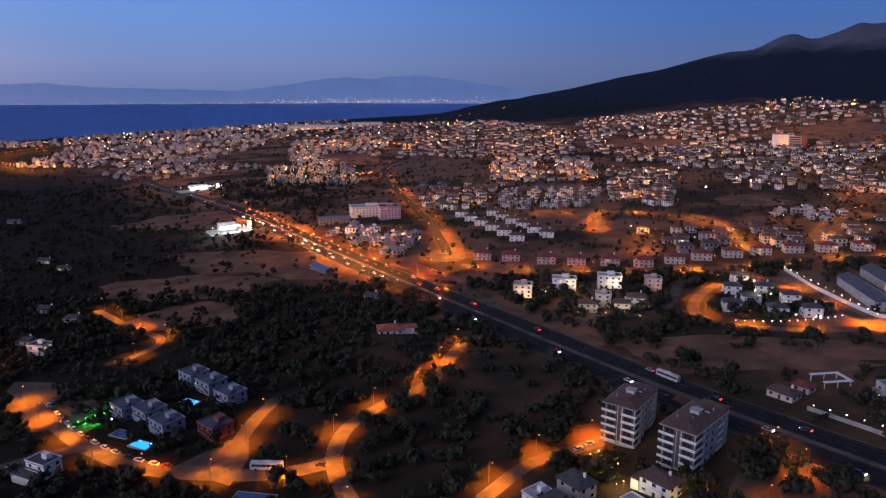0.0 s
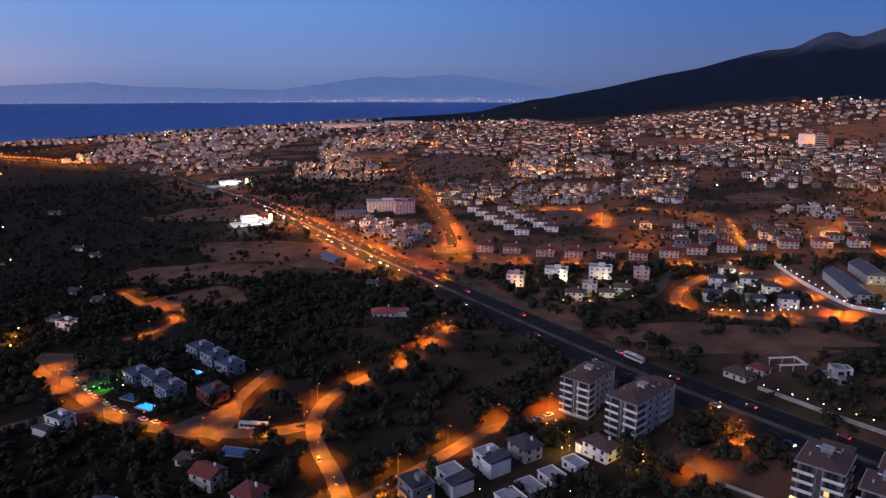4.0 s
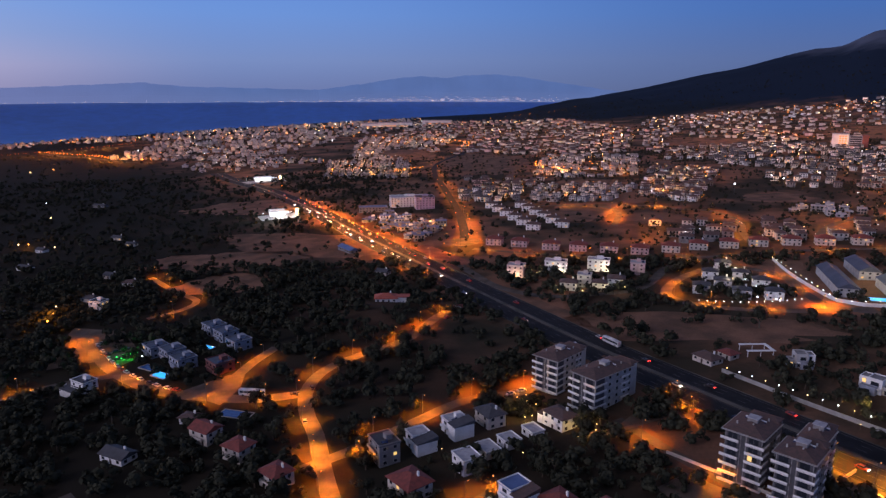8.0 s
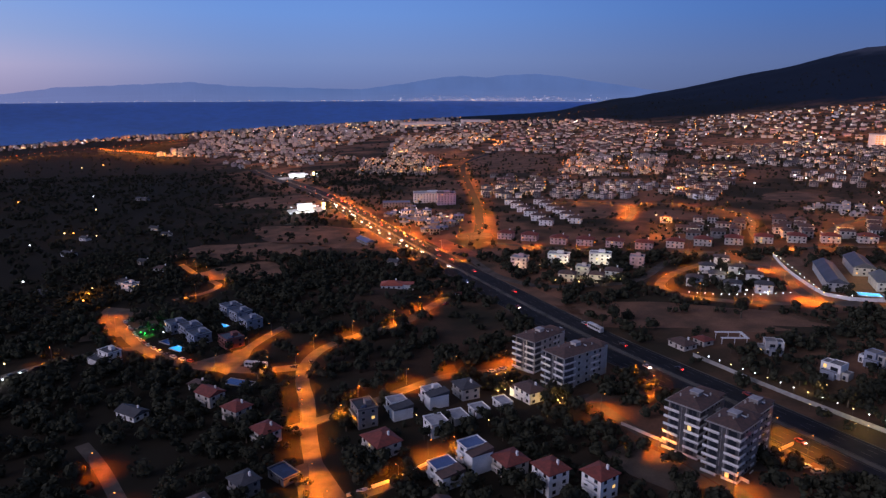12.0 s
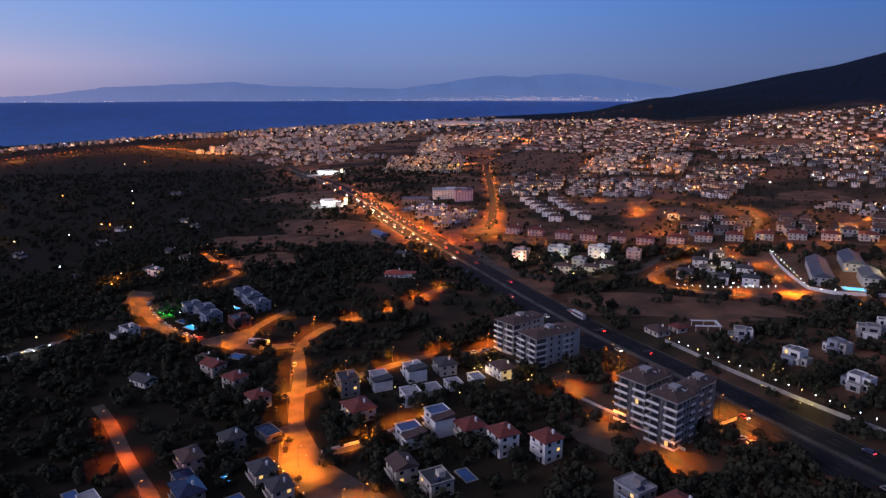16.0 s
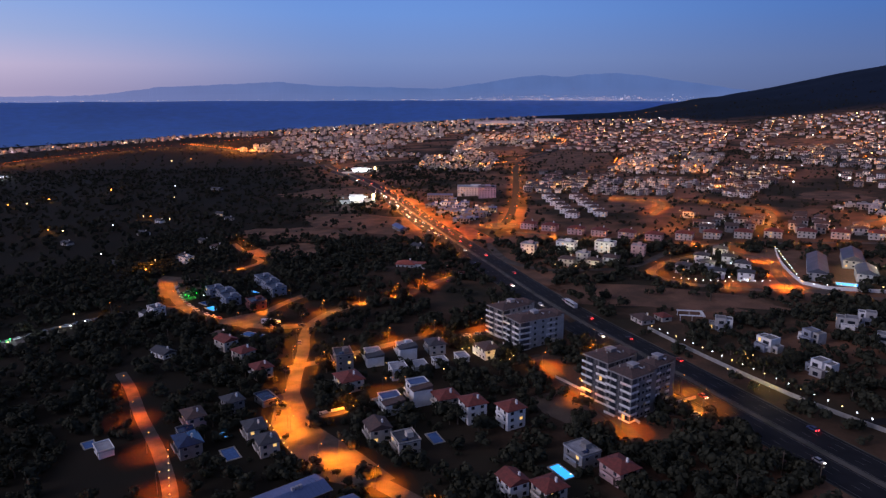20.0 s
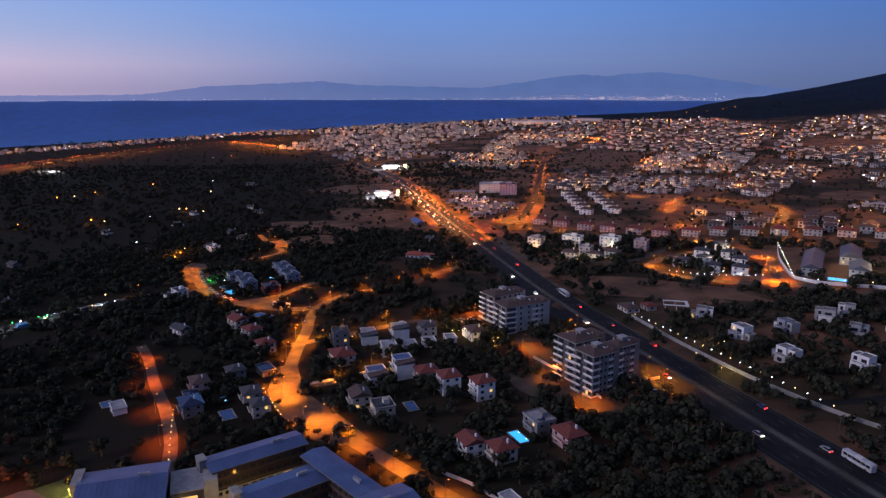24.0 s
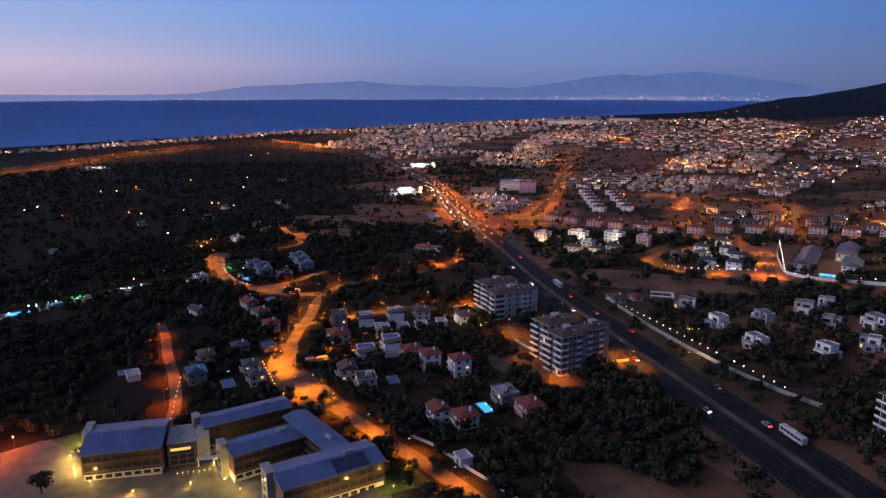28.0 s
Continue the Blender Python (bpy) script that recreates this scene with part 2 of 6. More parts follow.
def thing(name, x, y, yaw, label, category, group="", z=None):
    ob = new(name)
    ob.matrix_world = pose(x, y, slope(x, y) if z is None else z, 0, 0, yaw)
    return tagged(ob, label, category, group)


def spline(pts, step=6.0):
    out = []
    p = [Vector(q) for q in ([pts[0]] + list(pts) + [pts[-1]])]
    for i in range(1, len(p) - 2):
        n = max(1, int((p[i + 1] - p[i]).length / step))
        for k in range(n):
            t = k / n
            out.append(0.5 * (2 * p[i] + (p[i + 1] - p[i - 1]) * t + (2 * p[i - 1] - 5 * p[i] + 4 * p[i + 1] - p[i + 2]) * t * t + (3 * p[i] - p[i - 1] - 3 * p[i + 1] + p[i + 2]) * t ** 3))
    out.append(p[-2])
    return out


ROAD_LINES = []


def strip_bm(bm, pts, o0, o1, z0, z1, step=6.0, dash=None):
    """A band between the offsets o0 and o1 beside a line, from height z0 to z1 over the land."""
    line = spline(pts, step)
    prev = None
    for i, p in enumerate(line):
        d = (line[min(i + 1, len(line) - 1)] - line[max(i - 1, 0)]).normalized()
        n = Vector((d.y, -d.x))
        ring = []
        for o, z in ((o0, z0), (o0, z1), (o1, z1), (o1, z0)):
            q = p + n * o
            ring.append(bm.verts.new((q.x, q.y, slope(q.x, q.y) + z)))
        if prev and not (dash and i % dash):
            for k in range(3):
                bm.faces.new((prev[k], ring[k], ring[k + 1], prev[k + 1]))
        prev = ring


def road(name, pts, width, material, label, category="road", top=0.06):
    bm = bmesh.new()
    strip_bm(bm, pts, -width / 2, width / 2, -0.3, top)
    ROAD_LINES.append((spline(pts, 8.0), width / 2))
    return tagged(new(name, mesh_of(name, bm, material)), label, category, kind="structure")


def patch(name, pts, material, label, category, top=0.05):
    """A flat area that follows the land."""
    bm = bmesh.new()
    bm.faces.new([bm.verts.new((x, y, 0)) for x, y in pts])
    bmesh.ops.triangulate(bm, faces=bm.faces[:])
    for _ in range(12):
        far = [e for e in bm.edges if e.calc_length() > 7 + 0.01 * e.verts[0].co.xy.length]
        if not far or len(bm.faces) > 4000:
            break
        bmesh.ops.subdivide_edges(bm, edges=far, cuts=1)
        bmesh.ops.triangulate(bm, faces=bm.faces[:])
    for v in bm.verts:
        v.co.z = slope(v.co.x, v.co.y) + top
    r = bmesh.ops.extrude_face_region(bm, geom=bm.faces[:])
    for v in r["geom"]:
        if isinstance(v, bmesh.types.BMVert):
            v.co.z -= 0.3 + top
    bmesh.ops.recalc_face_normals(bm, faces=bm.faces[:])
    return tagged(new(name, mesh_of(name, bm, material)), label, category, kind="structure")

# ---- ground, sea, far coast ----


def land_material():
    m = mat("dry_land", (0.085, 0.054, 0.038), 0.97, alt=(0.036, 0.030, 0.022), scale=0.018, fine=0.6, bump=0.3, gloss=0.05)
    n, l = m.node_tree.nodes, m.node_tree.links
    b = n["Principled BSDF"]
    src = b.inputs["Base Color"].links[0].from_socket
    geo = n.new("ShaderNodeNewGeometry")
    s = n.new("ShaderNodeSeparateXYZ")
    l.new(geo.outputs["Position"], s.inputs[0])
    side = n.new("ShaderNodeVectorMath")
    side.operation = "DOT_PRODUCT"
    l.new(geo.outputs["Position"], side.inputs[0])
    side.inputs[1].default_value = (0.81, 0.58, 0)
    rough_edge = n.new("ShaderNodeTexNoise")
    rough_edge.inputs["Scale"].default_value = 0.012
    l.new(geo.outputs["Position"], rough_edge.inputs["Vector"])
    shift = n.new("ShaderNodeMath")
    shift.operation = "MULTIPLY_ADD"
    l.new(rough_edge.outputs["Fac"], shift.inputs[0])
    shift.inputs[1].default_value = 320
    l.new(side.outputs["Value"], shift.inputs[2])
    east_of = n.new("ShaderNodeMapRange")
    east_of.inputs["From Min"].default_value, east_of.inputs["From Max"].default_value = 310, 430
    l.new(shift.outputs[0], east_of.inputs["Value"])
    warm = n.new("ShaderNodeMix")
    warm.data_type = "RGBA"
    l.new(east_of.outputs[0], warm.inputs["Factor"])
    l.new(src, warm.inputs[6])
    lift = n.new("ShaderNodeMix")
    lift.data_type, lift.blend_type = "RGBA", "MULTIPLY"
    lift.inputs["Factor"].default_value = 1.0
    lift.clamp_result = False
    l.new(src, lift.inputs[6])
    lift.inputs[7].default_value = (2.9, 2.3, 2.1, 1)
    l.new(lift.outputs[2], warm.inputs[7])
    cover, rise, scrub = n.new("ShaderNodeTexNoise"), n.new("ShaderNodeMapRange"), n.new("ShaderNodeMix")
    cover.inputs["Scale"].default_value, cover.inputs["Detail"].default_value = 0.009, 6
    l.new(geo.outputs["Position"], cover.inputs["Vector"])
    rise.inputs["From Min"].default_value, rise.inputs["From Max"].default_value, rise.inputs["To Max"].default_value = 0.46, 0.58, 0.85
    l.new(cover.outputs["Fac"], rise.inputs["Value"])
    scrub.data_type = "RGBA"
    l.new(rise.outputs[0], scrub.inputs["Factor"])
    l.new(warm.outputs[2], scrub.inputs[6])
    scrub.inputs[7].default_value = (0.036, 0.034, 0.024, 1)
    last = scrub.outputs[2]
    # darker ground colour with a ragged edge west of the highway
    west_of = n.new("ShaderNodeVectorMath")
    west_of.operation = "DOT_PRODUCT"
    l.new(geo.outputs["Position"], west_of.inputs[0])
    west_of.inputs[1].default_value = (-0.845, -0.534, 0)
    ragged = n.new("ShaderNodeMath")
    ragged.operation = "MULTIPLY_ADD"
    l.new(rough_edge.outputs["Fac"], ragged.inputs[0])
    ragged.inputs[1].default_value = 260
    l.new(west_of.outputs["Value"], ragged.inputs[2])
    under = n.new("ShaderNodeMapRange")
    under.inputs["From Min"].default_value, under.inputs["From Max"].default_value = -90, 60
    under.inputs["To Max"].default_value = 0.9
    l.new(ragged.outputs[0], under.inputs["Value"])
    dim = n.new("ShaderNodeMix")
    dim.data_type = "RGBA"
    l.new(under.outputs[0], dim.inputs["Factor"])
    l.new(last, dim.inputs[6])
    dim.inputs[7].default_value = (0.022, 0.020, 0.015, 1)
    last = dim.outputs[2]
    # forest and rock by distance and height, their blue tint painted in for haze
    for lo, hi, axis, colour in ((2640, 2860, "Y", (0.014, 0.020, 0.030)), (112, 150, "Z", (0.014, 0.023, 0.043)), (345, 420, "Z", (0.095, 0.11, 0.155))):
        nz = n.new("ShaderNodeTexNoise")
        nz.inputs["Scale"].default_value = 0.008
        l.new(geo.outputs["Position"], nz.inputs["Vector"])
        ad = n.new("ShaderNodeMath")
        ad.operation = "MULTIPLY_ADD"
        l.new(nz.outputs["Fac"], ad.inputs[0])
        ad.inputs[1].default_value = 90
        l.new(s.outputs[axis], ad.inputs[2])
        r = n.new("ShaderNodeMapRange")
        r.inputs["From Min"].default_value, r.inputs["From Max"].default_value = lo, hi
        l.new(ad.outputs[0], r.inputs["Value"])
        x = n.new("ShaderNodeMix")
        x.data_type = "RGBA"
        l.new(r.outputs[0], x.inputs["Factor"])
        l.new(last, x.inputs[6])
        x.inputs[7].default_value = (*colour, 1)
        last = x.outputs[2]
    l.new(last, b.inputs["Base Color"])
    return m


def sheet(name, xs, ys, height, material):
    ny, nx = len(ys), len(xs)
    co = [(x, y, height(x, y)) for y in ys for x in xs]
    fa = [(j * nx + i, j * nx + i + 1, (j + 1) * nx + i + 1, (j + 1) * nx + i) for j in range(ny - 1) for i in range(nx - 1)]
    me = bpy.data.meshes.new(name)
    me.from_pydata(co, [], fa)
    me.materials.append(material)
    for p in me.polygons:
        p.use_smooth = True
    return new(name, me)


def sea_level(x, y):
    r = min(4620.0, math.hypot(x - 107, y + 72))
    base = -100 - 28 * max(0.0, min(1.0, (2700 - y) / 900))
    return base + (162 * ((r - 3300) / 1320) ** 2 if r > 3300 and y > 0 else 0)


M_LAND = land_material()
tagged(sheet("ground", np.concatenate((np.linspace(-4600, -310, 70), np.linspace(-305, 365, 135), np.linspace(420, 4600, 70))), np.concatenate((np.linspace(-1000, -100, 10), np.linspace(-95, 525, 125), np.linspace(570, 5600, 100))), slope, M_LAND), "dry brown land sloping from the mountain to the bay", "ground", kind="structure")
M_SEA = mat("sea_water", (0.026, 0.145, 0.54), 0.45, alt=(0.021, 0.12, 0.46), scale=0.002, fine=0.02, bump=0.05)
tagged(sheet("water", np.linspace(-6200, 2500, 59), np.linspace(-1000, 5400, 65), sea_level, M_SEA), "deep blue sea of the bay at dusk", "sea", kind="structure")


def far_range(name, r, az, tops, colour, base, label):
    """A mountain range across the bay, a wall of slopes at the distance r, its haze painted into the colour."""
    bm = bmesh.new()
    row = []
    steps = int((az[-1] - az[0]) * 6)
    for i in range(steps + 1):
        a = az[0] + (az[-1] - az[0]) * i / steps
        t = float(np.interp(a, az, tops))
        t += 0.05 * noise.noise((a * 0.9, r, 1)) + 0.04 * noise.noise((a * 3, r, 2))
        s, c = math.sin(radians(a)), math.cos(radians(a))
        lo, hi = EYE + r * math.tan(radians(base)), EYE + (r + 140) * math.tan(radians(max(t, base)))
        row.append([bm.verts.new((107 + (r + out) * s, -72 + (r + out) * c, z)) for out, z in ((0, lo - 60), (0, lo), (70, lo * 0.6 + hi * 0.4), (140, hi))])
    for p, q in zip(row, row[1:]):
        for k in (0, 1, 2):
            bm.faces.new((p[k], q[k], q[k + 1], p[k + 1]))
    m = bpy.data.materials.new(name + "_haze")
    m.use_nodes = True
    n, l = m.node_tree.nodes, m.node_tree.links
    b = n["Principled BSDF"]
    b.inputs["Base Color"].default_value = (0.02, 0.025, 0.04, 1)
    nz = n.new("ShaderNodeTexNoise")
    nz.inputs["Scale"].default_value = 0.006
    geo = n.new("ShaderNodeNewGeometry")
    l.new(geo.outputs["Position"], nz.inputs["Vector"])
    mx = n.new("ShaderNodeMix")
    mx.data_type = "RGBA"
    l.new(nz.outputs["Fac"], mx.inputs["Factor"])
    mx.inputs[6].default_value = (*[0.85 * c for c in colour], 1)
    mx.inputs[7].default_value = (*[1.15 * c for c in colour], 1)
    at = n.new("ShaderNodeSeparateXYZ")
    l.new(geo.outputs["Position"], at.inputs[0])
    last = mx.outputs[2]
    # painted haze: the glow turns paler towards the foot and the west
    for axis, lo, hi, most, haze_tint in (("Z", 150, 60, 0.6, (0.105, 0.145, 0.32)), ("X", -1700, -3600, 0.75, (0.17, 0.18, 0.37))):
        haze_amount = n.new("ShaderNodeMapRange")
        haze_amount.inputs["From Min"].default_value, haze_amount.inputs["From Max"].default_value, haze_amount.inputs["To Max"].default_value = lo, hi, most
        l.new(at.outputs[axis], haze_amount.inputs["Value"])
        haze_mix = n.new("ShaderNodeMix")
        haze_mix.data_type = "RGBA"
        l.new(haze_amount.outputs[0], haze_mix.inputs["Factor"])
        l.new(last, haze_mix.inputs[6])
        haze_mix.inputs[7].default_value = (*haze_tint, 1)
        last = haze_mix.outputs[2]
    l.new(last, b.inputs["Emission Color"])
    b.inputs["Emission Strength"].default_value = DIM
    ob = new(name, mesh_of(name, bm, m))
    return tagged(ob, label, "mountains", kind="structure")


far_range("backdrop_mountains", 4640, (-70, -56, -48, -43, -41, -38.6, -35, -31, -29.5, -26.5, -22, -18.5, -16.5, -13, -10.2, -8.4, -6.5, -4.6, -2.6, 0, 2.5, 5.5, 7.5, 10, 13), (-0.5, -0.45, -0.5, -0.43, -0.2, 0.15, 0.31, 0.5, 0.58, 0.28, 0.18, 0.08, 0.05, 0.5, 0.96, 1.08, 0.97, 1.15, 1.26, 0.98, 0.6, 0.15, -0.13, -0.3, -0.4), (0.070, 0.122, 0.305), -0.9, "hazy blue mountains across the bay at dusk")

far_city = bmesh.new()
r = random.Random(3)
for k in range(800):
    a = r.choice((r.uniform(-60, 8), r.gauss(-5, 4), r.gauss(-10, 5), r.gauss(-4, 7)))
    e = -0.87 + abs(r.gauss(0, 0.10)) * (1.7 if -14 < a < 4 else 0.25)
    m = pose(107 + 4600 * math.sin(radians(a)), -72 + 4600 * math.cos(radians(a)), EYE + 4600 * math.tan(radians(e)))
    kf = len(far_city.faces)
    bmesh.ops.create_icosphere(far_city, subdivisions=1, radius=r.choice((0.8, 1.0, 1.2, 1.5, 2.2)), matrix=m)
    far_city.faces.ensure_lookup_table()
    tone = r.choice((0, 0, 1))
    for f in far_city.faces[kf:]:
        f.material_index = tone
me = mesh_of("far_city_lights", far_city, glow("far_warm", (1.0, 0.62, 0.45), 0.75))
me.materials.append(glow("far_white", (0.95, 0.85, 0.9), 0.9))
tagged(new("far_city_lights", me), "tiny lights of a city across the bay", "city lights", kind="stuff")

# ---- roads ----
HIGHWAY = ((345, -50), (253, 81), (204, 148), (157, 212), (98, 293), (27, 405), (-31, 498), (-84, 584), (-143, 683), (-222, 812), (-343, 989), (-438, 1108), (-520, 1230))
LANE_W = ((16, 356), (8, 336), (-3, 304), (-23, 283), (-37, 262), (-39, 238), (-32, 215), (-22, 195), (-8, 160), (6, 132), (20, 112), (40, 94), (66, 84), (105, 63), (140, 44), (175, 20), (210, -10))
COACH_ROAD = ((-37, 236), (-57, 229), (-82, 230), (-105, 235), (-127, 246), (-151, 264), (-177, 290), (-206, 320))
BRANCH = ((-84, 232), (-80, 252), (-78, 273), (-73, 294))
LANE_LEFT = ((-142, 256), (-165, 244), (-184, 222), (-198, 196), (-208, 168), (-218, 135), (-224, 105), (-232, 60))
UPPER = ((-176, 345), (-162, 362), (-161, 383), (-189, 407), (-229, 447))
APT_LANE = ((-20, 170), (-2, 187), (17, 209), (34, 229), (49, 240), (66, 250))
SIDE_LANE = ((14, 121), (28, 131), (40, 146), (54, 162))
TOWER_LANE = ((98, 212), (106, 199), (117, 181), (132, 161), (145, 142), (150, 131))
RED_LANE = ((-100, 150), (-80, 134), (-53, 109), (-26, 86), (-2, 62), (10, 45))
NORTH_ROAD = ((0, 505), (9, 566), (-1, 665), (-17, 765), (-47, 926), (-85, 1130), (-94, 1300), (-60, 1500))
VILLA_ROAD = ((190, 446), (170, 424), (157, 402), (153, 382), (165, 364), (191, 353), (225, 349), (262, 352))
COMPOUND_ROAD = ((178, 500), (200, 470), (236, 428), (236, 385), (246, 352), (300, 335), (380, 330))
FRONTAGE = ((5, 492), (25, 445), (45, 408), (75, 385), (109, 387), (140, 402), (165, 450), (185, 478))
RED_ROW_ROAD = ((20, 528), (60, 510), (110, 494), (160, 482), (215, 486), (290, 500), (380, 500))
HIGHWAY_WALL = ((152, 260), (164, 243), (175, 227), (197, 199), (216, 177), (237, 157), (252, 146))
FIELD_STREET = ((70, 748), (105, 744), (140, 738), (160, 715), (164, 685), (158, 650), (150, 615))
PARK_STREET = ((172, 732), (205, 728), (228, 700), (252, 690), (266, 660), (266, 612), (256, 573), (250, 530))
EAST_STREET = ((310, 548), (325, 575), (350, 606), (382, 628), (430, 646), (500, 655))
COAST_ROAD = ((-1380, 700), (-1400, 946), (-1432, 1095), (-1520, 1385), (-1530, 1571), (-1515, 1848), (-1400, 2010), (-1340, 2181), (-1310, 2352))
TOWN_BRANCH = ((-1420, 1990), (-1270, 1860), (-1132, 1770), (-1010, 1660), (-905, 1574), (-800, 1540))

bm = bmesh.new()
strip_bm(bm, HIGHWAY, -14, 13, -0.3, 0.06)
ROAD_LINES.append((spline(HIGHWAY, 8.0), 15))
tagged(new("road_highway", mesh_of("road_highway", bm, M_ASPHALT)), "dark asphalt dual carriageway with a central reserve", "road", kind="structure")
bm = bmesh.new()
strip_bm(bm, HIGHWAY, -1.2, 1.2, 0.0, 0.22)
tagged(new("trim_median", mesh_of("median_kerb", bm, M_MEDIAN)), "raised scrubby central reserve of the highway", "kerb", kind="structure")
bm = bmesh.new()
for o in (-12.6, -1.9, 1.9, 11.6):
    strip_bm(bm, HIGHWAY, o - 0.09, o + 0.09, 0.0, 0.068)
for o in (-9.0, -5.4, 5.2, 8.5):
    strip_bm(bm, HIGHWAY, o - 0.08, o + 0.08, 0.0, 0.068, 4.0, 3)
tagged(new("trim_lane_lines", mesh_of("lane_lines", bm, M_LINE)), "white painted lane lines on the highway", "road marking", kind="structure")
for o in (-14.3, 13.3):
    bm = bmesh.new()
    strip_bm(bm, HIGHWAY, o - 0.2, o + 0.2, -0.3, 0.2)
    tagged(new("trim_kerb", mesh_of("kerb", bm, M_MEDIAN)), "concrete kerb beside the highway", "kerb", kind="structure")

road("road_lane", LANE_W, 6.6, M_LANE, "worn lane winding from the highway to the school")
road("road_coach", COACH_ROAD, 8.2, M_LANE, "worn road with parked cars and a coach", top=0.07)
road("road_branch", BRANCH, 6.4, M_LANE, "short worn side road between fields", top=0.05)
road("road_left", LANE_LEFT, 7.0, M_LANE, "narrow lane with parked cars", top=0.05)
road("road_upper", UPPER, 5.2, M_DIRT, "unpaved track through scrub")
road("road_apartments", APT_LANE, 6.0, M_LANE, "narrow lane to the apartment blocks", top=0.05)
road("road_side", SIDE_LANE, 5.2, M_LANE, "side street among villas", top=0.05)
road("road_towers", TOWER_LANE, 5.0, M_LANE, "lane beneath the twin apartment towers", top=0.05)
road("road_red", RED_LANE, 5.2, M_LANE, "narrow lane between garden walls", top=0.05)
road("road_north", NORTH_ROAD, 9.0, M_ASPHALT, "avenue climbing between housing estates", top=0.05)
road("road_villas", VILLA_ROAD, 7.0, M_LANE, "loop road round white villas", top=0.05)
road("road_compound", COMPOUND_ROAD, 7.0, M_LANE, "road beside a walled compound", top=0.055)
road("road_frontage", FRONTAGE, 7.0, M_LANE, "frontage road beside the highway", top=0.045)
road("road_red_row", RED_ROW_ROAD, 6.5, M_LANE, "street before a row of red-roofed houses", top=0.045)
road("road_field_street", FIELD_STREET, 6.5, M_LANE, "lit street above a dry field", top=0.05)
road("road_park_street", PARK_STREET, 6.5, M_LANE, "lit street between estates", top=0.05)
road("road_east_street", EAST_STREET, 6.5, M_LANE, "lit street on the east slope", top=0.05)
road("road_coast_branch", TOWN_BRANCH, 14.0, M_ASPHALT, "lit road from the motorway to the town", top=0.3)
road("road_villa_lane", ((226, 163), (250, 171), (279, 190), (310, 212)), 5.0, M_ASPHALT, "narrow lane below the white villas", top=0.05)
road("road_coast", COAST_ROAD, 14.0, M_ASPHALT, "motorway near the coast", top=0.3)
patch("pavement_car_park", ((147, 152), (157, 176), (166, 192), (174, 180), (182, 168), (170, 158)), M_LANE, "bare earth car park beside an apartment block", "car park", 0.05)
patch("ground_tower_yard", ((104, 162), (116, 172), (130, 158), (140, 144), (126, 138), (112, 148)), M_DIRT, "bare lit ground below the apartment towers", "yard", 0.035)
patch("pavement_apartment_yard", ((88, 196), (106, 206), (136, 226), (126, 238), (112, 226), (96, 204)), M_DIRT, "bare yard behind the apartment blocks", "yard", 0.05)
patch("pavement_school_yard", ((-42, -4), (-30, 20), (-12, 34), (20, 52), (60, 62), (104, 46), (122, 30), (112, -6), (70, -40), (14, -46), (-28, -30)), M_YARD, "paved school yard between the wings", "yard", 0.03)
patch("pavement_lane_mouth", ((-7, 142), (0, 149), (18, 125), (28, 116), (52, 101), (70, 88), (62, 80), (43, 82), (19, 101), (5, 116)), M_LANE, "widened lit mouth of the school lane", "junction", 0.085)
patch("ground_bank", ((-38, 541), (-22, 548), (2, 512), (18, 486), (22, 474), (8, 470), (-16, 506)), M_EARTH, "bare red earth bank beside the highway", "earth bank", 0.05)
patch("pavement_junction", ((-100, 236), (-74, 222), (-72, 240), (-76, 256), (-84, 256)), M_LANE, "widened road junction", "junction", 0.09)
patch("ground_clearing", ((-186, 262), (-146, 284), (-178, 322), (-214, 328), (-206, 300)), M_DIRT, "bare earth parking ground", "parking ground", 0.04)

# ---- kinds of things ----
PLACED = []
rng = random.Random(7)


def window(parent, x, y, z, w, h, face, lit=False, simple=False):
    """A window on the wall facing face (0: -y, 1: +x, 2: +y, 3: -x); frame with a pane set in it."""
    t = 0.06
    if face in (0, 2):
        s = -1 if face == 0 else 1
        fr = (x - w / 2, x + w / 2, y, y + s * t, z, z + h)
        pa = (x - w / 2 + 0.09, x + w / 2 - 0.09, y, y + s * (t + 0.02), z + 0.09, z + h - 0.09)
    else:
        s = 1 if face == 1 else -1
        fr = (x, x + s * t, y - w / 2, y + w / 2, z, z + h)
        pa = (x, x + s * (t + 0.02), y - w / 2 + 0.09, y + w / 2 - 0.09, z + 0.09, z + h - 0.09)
    if simple:
        return boxes("window", M_LIT if lit else M_GLASS, parent, tuple(sorted(pa[:2])) + tuple(sorted(pa[2:4])) + pa[4:])
    f = boxes("window", M_FRAME, parent, tuple(sorted(fr[:2])) + tuple(sorted(fr[2:4])) + fr[4:])
    boxes("pane", M_LIT if lit else M_GLASS, f, tuple(sorted(pa[:2])) + tuple(sorted(pa[2:4])) + pa[4:], label="lit pane" if lit else "")
    return f


